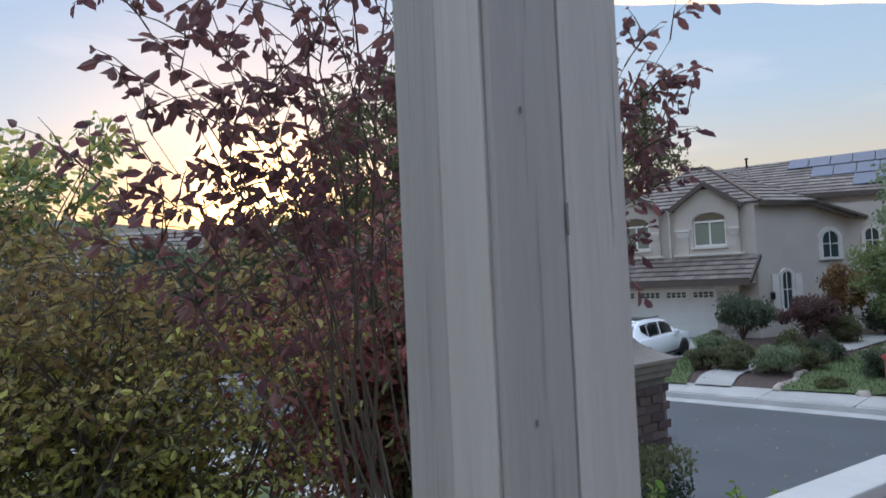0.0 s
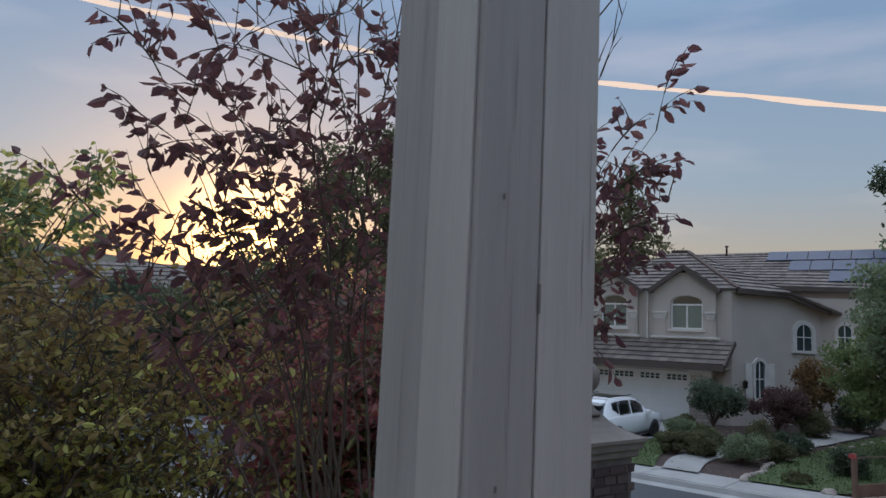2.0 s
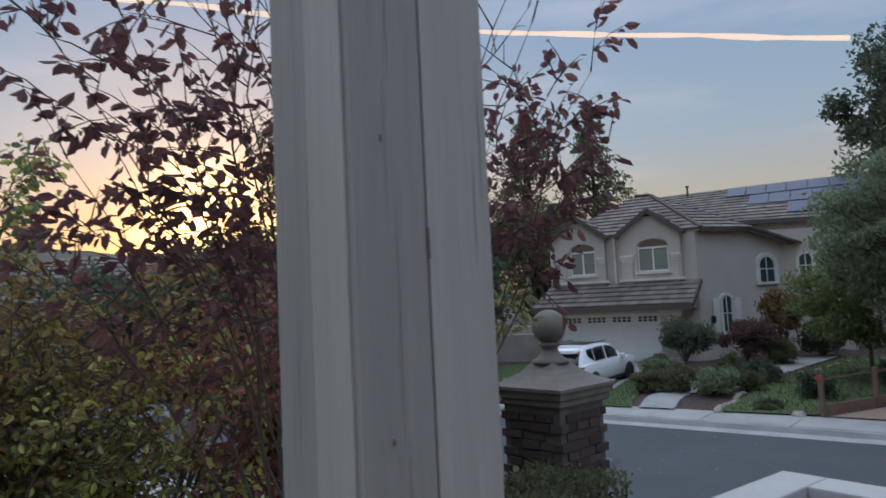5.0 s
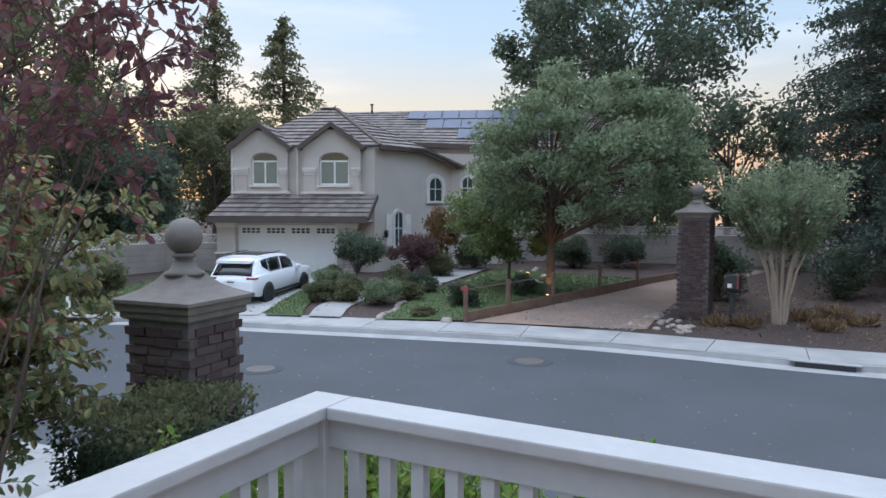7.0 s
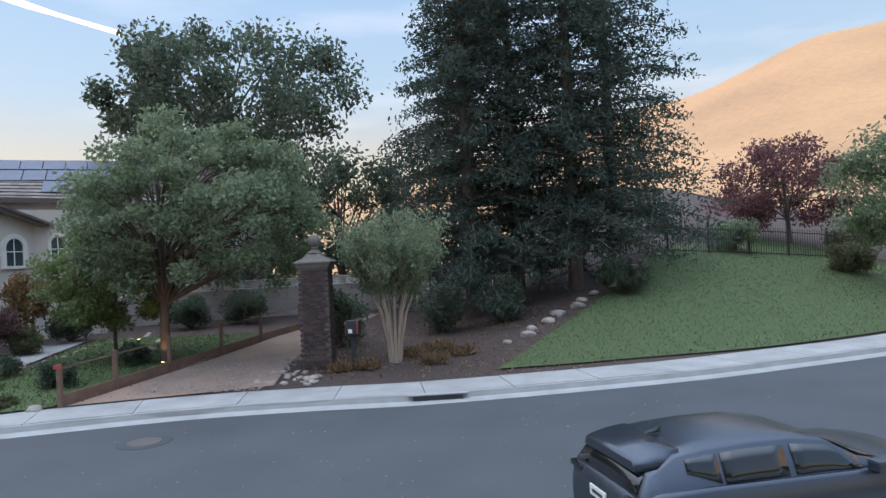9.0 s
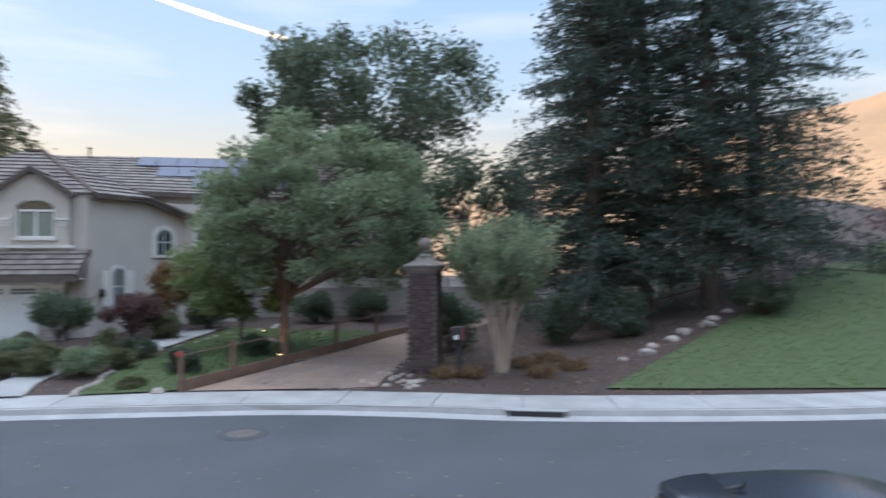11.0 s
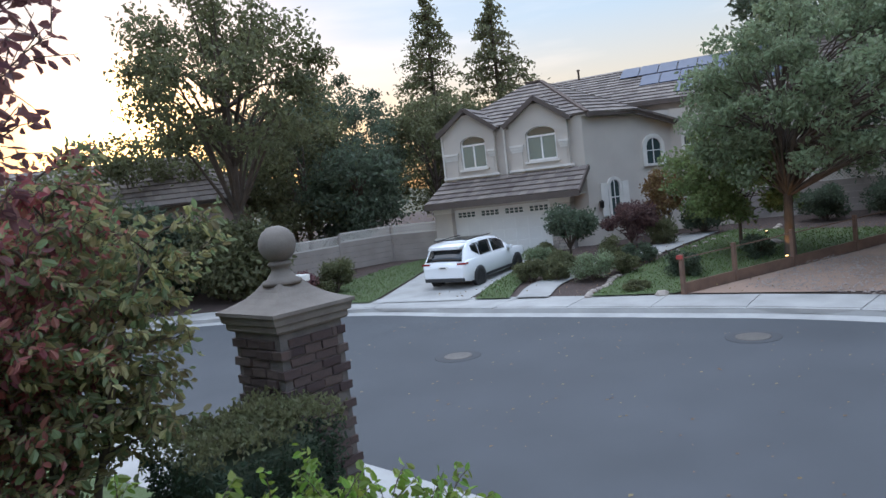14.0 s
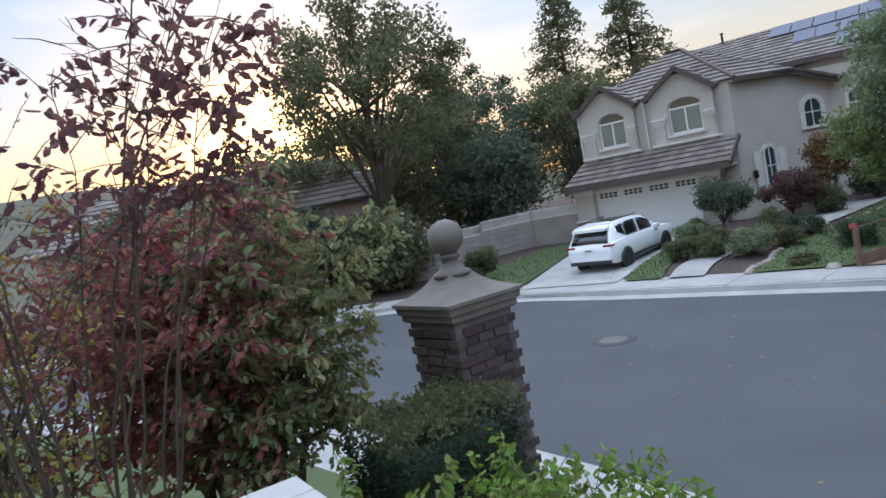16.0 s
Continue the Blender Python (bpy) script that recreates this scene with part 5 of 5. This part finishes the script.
# edging stones and small rocks
rng = random.Random(21)
stones = [(17.75 + 0.3 * k, 14.0 + 0.12 * k + 0.12 * math.sin(k), 0.13) for k in range(10)] + [(20.9 + rng.uniform(-0.2, 1.5), 6.4 + rng.uniform(-1.0, 0.8), rng.uniform(0.05, 0.14)) for k in range(26)] + [(25.5 + 0.9 * k, 0.0 - 0.6 * k + rng.uniform(-0.3, 0.3), rng.uniform(0.15, 0.32)) for k in range(14)] + [(24 + 0.8 * k, 16.2 - 0.12 * k + rng.uniform(-0.3, 0.3), 0.14) for k in range(10)] + [(18.7, 12.1, 0.2), (26.5, 13.0, 0.3), (28.5, 13.5, 0.26)]
for x, y, r in stones:
    bm = bmesh.new()
    bmesh.ops.create_icosphere(bm, subdivisions=2, radius=r)
    for v in bm.verts:
        v.co *= 1 + 0.35 * noise.noise(v.co * (2.2 / r) * 0.5 + Vector((x, y, 0)))
        v.co.z *= 0.6
    o = part("rock", bm, STONE)
    o.location = (x, y, ground_z(x, y) + 0.02)
    tagged(o, "rounded pale field stone lying on the soil", "rock", "garden stones")
pebbles = [(20.0 + rng.uniform(0.0, 4.5), 10.6 - rng.uniform(0.2, 4.0)) for _ in range(1100)]
pv, pf = [], []
for x, y in pebbles:
    r, z, o = rng.uniform(0.015, 0.05), ground_z(x, y) + 0.05, len(pv)
    pv += [(x - r, y, z), (x, y - r, z), (x + r, y, z), (x, y + r, z), (x, y, z + r * 0.9)]
    pf += [(o, o + 1, o + 4), (o + 1, o + 2, o + 4), (o + 2, o + 3, o + 4), (o + 3, o, o + 4)]
tagged(raw("gravel", pv, pf, STONE), "loose pale gravel on the dirt drive", "gravel", kind="stuff")

# garden lamps that light the shade tree and a shrub
AMBER = glow("amber_lamp", (1.0, 0.55, 0.18), 6)
for x, y, tx, ty, tz, w in ((23.75, 11.15, 24.4, 11.3, 1.4, 26), (28.6, 14.5, 29.2, 14.9, 1.0, 40)):
    z = ground_z(x, y)
    gl = thing("garden_spotlight", "small amber garden spotlight at ground level", "lamp", pose(x, y, z), "garden spotlights")
    part("housing", lathe([(0.04, 0), (0.06, 0.1), (0.06, 0.16)], 12), IRON, gl)
    part("bulb", lathe([(0.045, 0.162), (0.045, 0.168), (0.02, 0.17)], 12), AMBER, gl)
    lp = new("garden_light", bpy.data.lights.new("garden_light", "SPOT"))
    lp.data.energy, lp.data.color, lp.data.spot_size, lp.data.shadow_soft_size = w, (1.0, 0.55, 0.2), radians(70), 0.03
    lp.matrix_world = look((x, y, z + 0.22), (tx, ty, z + tz))

# ---- neighbour's house beyond the trees ----
nh = thing("neighbour_house", "pinkish stucco house with low brown roof behind trees", "house", pose(5.5, 37.5, 0.3, 0, 0, -32))
part("wall", boxed(-9, 9, 0, 8, 0, 4.4), mat("pink_stucco", (0.5, 0.38, 0.33), (0.42, 0.32, 0.28), 1, 0.95, 0.2), nh)
tiled("roof", (-9.6, -0.6, 4.3), (9.6, -0.6, 4.3), (7, 4, 6.9), (-7, 4, 6.9), 10, nh)
tiled("roof", (9.6, -0.6, 4.3), (9.6, 8.6, 4.3), (7, 4, 6.9), (7, 4, 6.9), 10, nh)
tiled("roof", (9.6, 8.6, 4.3), (-9.6, 8.6, 4.3), (-7, 4, 6.9), (7, 4, 6.9), 10, nh)
for x in (-6, -1, 3.5, 7):
    wn_ = part("window", boxed(x - 0.6, x + 0.6, -0.04, 0.03, 1.2, 2.6), PANE, nh)
    part("frame", box(box(boxed(x - 0.68, x - 0.6, -0.08, 0.02, 1.15, 2.65), x + 0.6, x + 0.68, -0.08, 0.02, 1.15, 2.65), x - 0.6, x + 0.6, -0.08, 0.02, 2.6, 2.68), TRIM, wn_)

# ---- planting in front of the porch ----
def branchy(name, label, base, stems, tones, seed, leaf, boughs=9, twigs=7, per=6, reach=0.7, twig=0.28, droop=0.25, r0=0.03, start=0.4, aspect=0.5, bare=0.0, bark=None):
    """Curved stems that fork into boughs and twigs, with leaves in alternate pairs along each twig.
    stems: (foot, tip) pairs; tones: (material, test of a place) in order, the last one takes the rest."""
    t = thing(name, label, "tree", pose(*base))
    rng = random.Random(seed)
    stout, fine = [], []
    spots, axes = [[] for _ in tones], [[] for _ in tones]
    for foot, tip in stems:
        foot, tip = Vector(foot), Vector(tip)
        bend = Vector((foot.x * 0.75 + tip.x * 0.25, foot.y * 0.75 + tip.y * 0.25, foot.z * 0.35 + tip.z * 0.65))
        pts = [foot * (1 - u) ** 2 + bend * 2 * u * (1 - u) + tip * u * u for u in [k / 11 for k in range(12)]]
        pts = [p + Vector((rng.gauss(0, 0.025), rng.gauss(0, 0.025), 0)) * min(1, k) for k, p in enumerate(pts)]
        stout.append((pts, [r0 * (1 - 0.9 * k / 11) for k in range(12)]))
        lead = (tip - bend).normalized()
        for b in range(boughs):
            f = start + (1 - start) * (b + rng.random()) / boughs
            p = pts[min(10, int(f * 11))].lerp(pts[min(11, int(f * 11) + 1)], f * 11 % 1)
            a = b * 2.4 + rng.uniform(-0.5, 0.5)
            way = (Vector((math.cos(a), math.sin(a), rng.uniform(0.1, 0.7))) + lead * rng.uniform(0.2, 0.8)).normalized()
            span = reach * rng.uniform(0.6, 1.2) * (1.15 - 0.6 * f)
            line = [p + way * (span * u) + Vector((0, 0, -droop * span * u * u)) for u in (0, 0.25, 0.5, 0.75, 1)]
            fine.append((line, [r0 * 0.3, r0 * 0.24, r0 * 0.18, r0 * 0.12, r0 * 0.05]))
            for k in range(twigs):
                u = 0.2 + 0.8 * (k + rng.random()) / twigs
                q = line[min(3, int(u * 4))].lerp(line[min(4, int(u * 4) + 1)], u * 4 % 1)
                d = (way * 0.8 + Vector((rng.gauss(0, 0.7), rng.gauss(0, 0.7), rng.gauss(0.1, 0.5)))).normalized()
                e = q + d * (twig * rng.uniform(0.6, 1.3)) + Vector((0, 0, -droop * 0.1))
                fine.append(([q, q.lerp(e, 0.5) + Vector((0, 0, 0.012)), e], [0.0032, 0.0024, 0.001]))
                if rng.random() < bare:
                    continue
                side = d.orthogonal().normalized()
                for n in range(per):
                    c = q.lerp(e, (n + 0.6) / per)
                    w = d * 0.7 + side * (0.8 if n % 2 else -0.8) + Vector((0, 0, -0.45))
                    g = c + Vector(base)
                    for m, (_, test) in enumerate(tones):
                        if m == len(tones) - 1 or test(g, rng):
                            spots[m].append(c)
                            axes[m].append(w)
                            break
    limbs("stem_frame", stout, bark or BARK, t, n=7)
    limbs("branchwork", fine, bark or BARK, t, n=4)["kind"] = "stuff"
    for m, (material, _) in enumerate(tones):
        if spots[m]:
            leaves("leaves", spots[m], leaf, material, t, seed + 3 + m, aspect=aspect, axes=axes[m])
    return t


def any_place(p, r):
    return True


# multi-stemmed tree on the lawn: red towards the porch side, green on the outer boughs
rng = random.Random(64)
stems = []
for k in range(16):
    a = 2 * math.pi * k / 16 + rng.uniform(-0.2, 0.2)
    r = rng.uniform(0.35, 1.2)
    stems.append(((0.2 * math.cos(a), 0.2 * math.sin(a), 0), (r * math.cos(a), r * math.sin(a), rng.uniform(2.9, 4.0) - 0.6 * r)))
branchy("red_leaved_tree", "multi-stemmed tree with red and green autumn leaves", (2.8, 5.6, 0.48), stems,
        [(L_RED, lambda p, r: r.random() < 0.85 * clamp(0.62 - 0.7 * (p.x - 2.6) + 0.25 * (p.z - 3.0))), (L_MIX, lambda p, r: r.random() < 0.6), (L_LEAFY, any_place)],
        61, 0.088, boughs=14, twigs=9, per=10, reach=1.0, twig=0.27, droop=0.5, r0=0.045, start=0.42, aspect=0.5)


rng = random.Random(77)
# plum-leaved tree close to the porch, with a leafless neighbour
base = (1.9, 3.2, 0.5)
tips = [(0.5, 2.6, 4.75), (0.72, 2.55, 4.95), (0.95, 2.65, 5.25), (1.2, 2.6, 5.05), (0.6, 2.9, 4.35), (1.45, 2.7, 5.4), (1.1, 3.0, 4.5), (1.65, 2.9, 4.7), (0.85, 2.75, 4.6), (0.45, 2.8, 4.15),
        (2.5, 2.5, 4.7), (2.75, 2.5, 4.8), (2.85, 2.6, 4.6), (2.65, 2.65, 4.5), (2.4, 2.75, 4.6), (2.1, 3.0, 4.5), (0.9, 2.9, 4.2), (1.4, 3.1, 4.2)]
stems = [((rng.uniform(-0.1, 0.1), rng.uniform(-0.1, 0.1), 0), (x - base[0], y - base[1], z - base[2])) for x, y, z in tips]
branchy("plum_tree", "ornamental plum tree with dark red pointed leaves", base, stems, [(L_PURPLE, any_place)], 78, 0.07, boughs=8, twigs=4, per=5, reach=0.46, twig=0.19, droop=0.12, r0=0.012, start=0.74, aspect=0.46, bare=0.1)
stems = [((rng.uniform(-0.1, 0.1), 0, 0), (x - 1.7, y - 3.75, z - 0.5)) for x, y, z in ((1.1, 2.9, 5.6), (1.4, 2.85, 5.9), (1.65, 2.9, 5.8), (2.6, 2.75, 5.45), (1.3, 3.0, 5.4), (2.75, 2.8, 5.2))]
branchy("bare_stems", "bare upright twigs of a leafless tree", (1.7, 3.75, 0.5), stems, [(L_PURPLE, any_place)], 79, 0.075, boughs=8, twigs=3, per=3, reach=0.55, twig=0.16, droop=-0.1, r0=0.016, start=0.55, bare=0.75)
# tangled bush, yellow low down and rusty above
base = (0.55, 4.7, 0.5)
stems = []
for k in range(62):
    x, y = rng.uniform(-1.4, 2.3), rng.uniform(4.2, 5.5)
    stems.append(((rng.uniform(-0.9, 0.9), rng.uniform(-0.2, 0.4), 0), (x - base[0], y - base[1], rng.uniform(2.5, 3.6))))
branchy("yellow_bush", "large tangled bush with yellow-green and rusty autumn leaves", base, stems,
        [(L_RED, lambda p, r: r.random() < clamp(0.7 * (p.x - 1.0))), (L_RUST, lambda p, r: r.random() < clamp(0.9 * (p.z - 2.7))), (L_YELLOW, lambda p, r: r.random() < 0.85), (L_OLIVE, any_place)],
        81, 0.062, boughs=13, twigs=7, per=5, reach=0.75, twig=0.26, droop=0.2, r0=0.022, start=0.22, bare=0.15)
base = (-0.9, 6.4, 0.4)
stems = [((rng.uniform(-0.5, 0.5), rng.uniform(-0.3, 0.3), 0), (rng.uniform(-1.6, 1.6), rng.uniform(-0.8, 0.4), rng.uniform(3.9, 4.75))) for k in range(26)]
branchy("leafy_shrub", "tall shrub with pale sunlit upright shoots", base, stems, [(L_YELLOW, lambda p, r: r.random() < 0.5), (L_LEAFY, any_place)], 85, 0.085, boughs=12, twigs=5, per=6, reach=0.5, twig=0.24, droop=-0.15, r0=0.022, start=0.45, bare=0.05)

# clipped hedge beside the pillar and leafy bushes below the rail
hd = thing("box_hedge", "clipped dark green hedge beside the brick pillar", "hedge", pose(4.12, 4.85, 0.5, 0, 0, 12))
rg = np.random.default_rng(91)
HN = 30000
pts = rg.uniform(-1, 1, (HN, 3))
k = np.abs(pts).argmax(axis=1)
pts[np.arange(HN), k] = np.sign(pts[np.arange(HN), k]) * rg.uniform(0.84, 1.0, HN)
bulge = 1 + 0.035 * np.sin(pts[:, 0] * 5 + 1) * np.cos(pts[:, 1] * 4) + 0.03 * np.sin(pts[:, 2] * 6 + pts[:, 0] * 3)
pts *= bulge[:, None] * (1 - 0.03 * (np.abs(pts[:, :2]).min(axis=1) ** 4))[:, None]
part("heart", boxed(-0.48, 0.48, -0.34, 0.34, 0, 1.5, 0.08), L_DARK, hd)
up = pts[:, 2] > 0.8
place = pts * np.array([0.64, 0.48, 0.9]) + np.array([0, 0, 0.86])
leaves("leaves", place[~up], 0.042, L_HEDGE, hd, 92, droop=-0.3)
# sunlight on the clipped top is put into the leaf colour as paler olive
leaves("top_growth", place[up], 0.045, L_OLIVE, hd, 93, "paler olive leaves coloured as the sunlit clipped top", droop=-0.9)
for k, (x, y, z) in enumerate(((3.4, 2.3, 2.33), (3.3, 1.75, 2.42), (3.3, 1.15, 2.5), (3.35, 0.45, 2.5), (3.4, -0.25, 2.46), (3.45, -1.0, 2.42), (3.9, 2.8, 2.1), (2.85, 2.45, 2.36), (3.1, 2.05, 2.42), (3.55, -1.8, 2.4), (2.1, 2.2, 2.1), (3.95, 1.9, 2.2))):
    feet = [((rng.uniform(-0.08, 0.08), rng.uniform(-0.08, 0.08), 0), (rng.gauss(0, 0.24), rng.gauss(0, 0.3), z - 0.45 + rng.uniform(-0.3, 0.1))) for _ in range(15)]
    branchy("pittosporum_bush", "bright green leafy bush below the railing", (x, y, 0.45), feet, [(L_BRIGHT, lambda p, r: r.random() < 0.7), (L_YOUNG, any_place)], 200 + k, 0.062, boughs=9, twigs=4, per=9, reach=0.3, twig=0.13, droop=-0.5, r0=0.012, start=0.55, aspect=0.55)["category"] = "bush"

# fallen leaves and dry tufts
L_TAN = leaf_mat("dry_leaf", (0.34, 0.24, 0.14), (0.22, 0.13, 0.08))
rg = np.random.default_rng(333)
lit = [(x, y, ground_z(x, y) + 0.02) for x, y in zip(rg.uniform(21.2, 31, 2600), rg.uniform(-3.5, 6.2, 2600)) if far_distance(x, y) > 2.3]
tagged(leaves("leaf_litter", lit, 0.1, L_TAN, None, 334, droop=0), "dry tan leaf litter on the mulch", "leaves", kind="stuff")
lit = [(x, y, ground_z(x, y) + 0.02) for x, y in zip(rg.uniform(16, 32, 1500), rg.uniform(9.5, 20, 1500)) if far_distance(x, y) > 2.2]
tagged(leaves("leaf_litter", lit, 0.07, L_TAN, None, 335, droop=0), "scattered dry leaves on the front yard", "leaves", kind="stuff")
for k, (x, y, r) in enumerate(((22.6, 4.2, 0.3), (24.4, 2.8, 0.5), (25.4, 2.2, 0.45), (23.2, 2.2, 0.4), (24.4, 1.4, 0.4), (22.4, 5.0, 0.3))):
    tuft = thing("dry_tuft", "dry straw-coloured grass tuft on the mulch", "grass", pose(*gz(x, y)), "dry grass tufts")
    n = 260
    a, q = rg.uniform(0, 6.283, n), rg.uniform(0, 1, n) ** 0.5 * r
    leaves("blade_mass", np.stack([q * np.cos(a), q * np.sin(a), rg.uniform(0, 0.1, n)], 1), 0.3, L_TAN, tuft, 340 + k, droop=-1.2, aspect=0.1)["kind"] = "stuff"
# small debris on the asphalt
dv, df = [], []
for x, y in zip(rg.uniform(7.5, 19, 420), rg.uniform(-6, 17, 420)):
    if -11 < far_distance(x, y) < -0.6 and x > 8.5:
        r, o = rg.uniform(0.015, 0.05), len(dv)
        dv += [(x - r, y, 0.004), (x, y - r * 0.6, 0.006), (x + r, y, 0.004), (x, y + r * 0.6, 0.012)]
        df.append((o, o + 1, o + 2, o + 3))
tagged(raw("road_debris", dv, df, L_TAN), "scattered leaf bits on the asphalt", "leaves", kind="stuff")
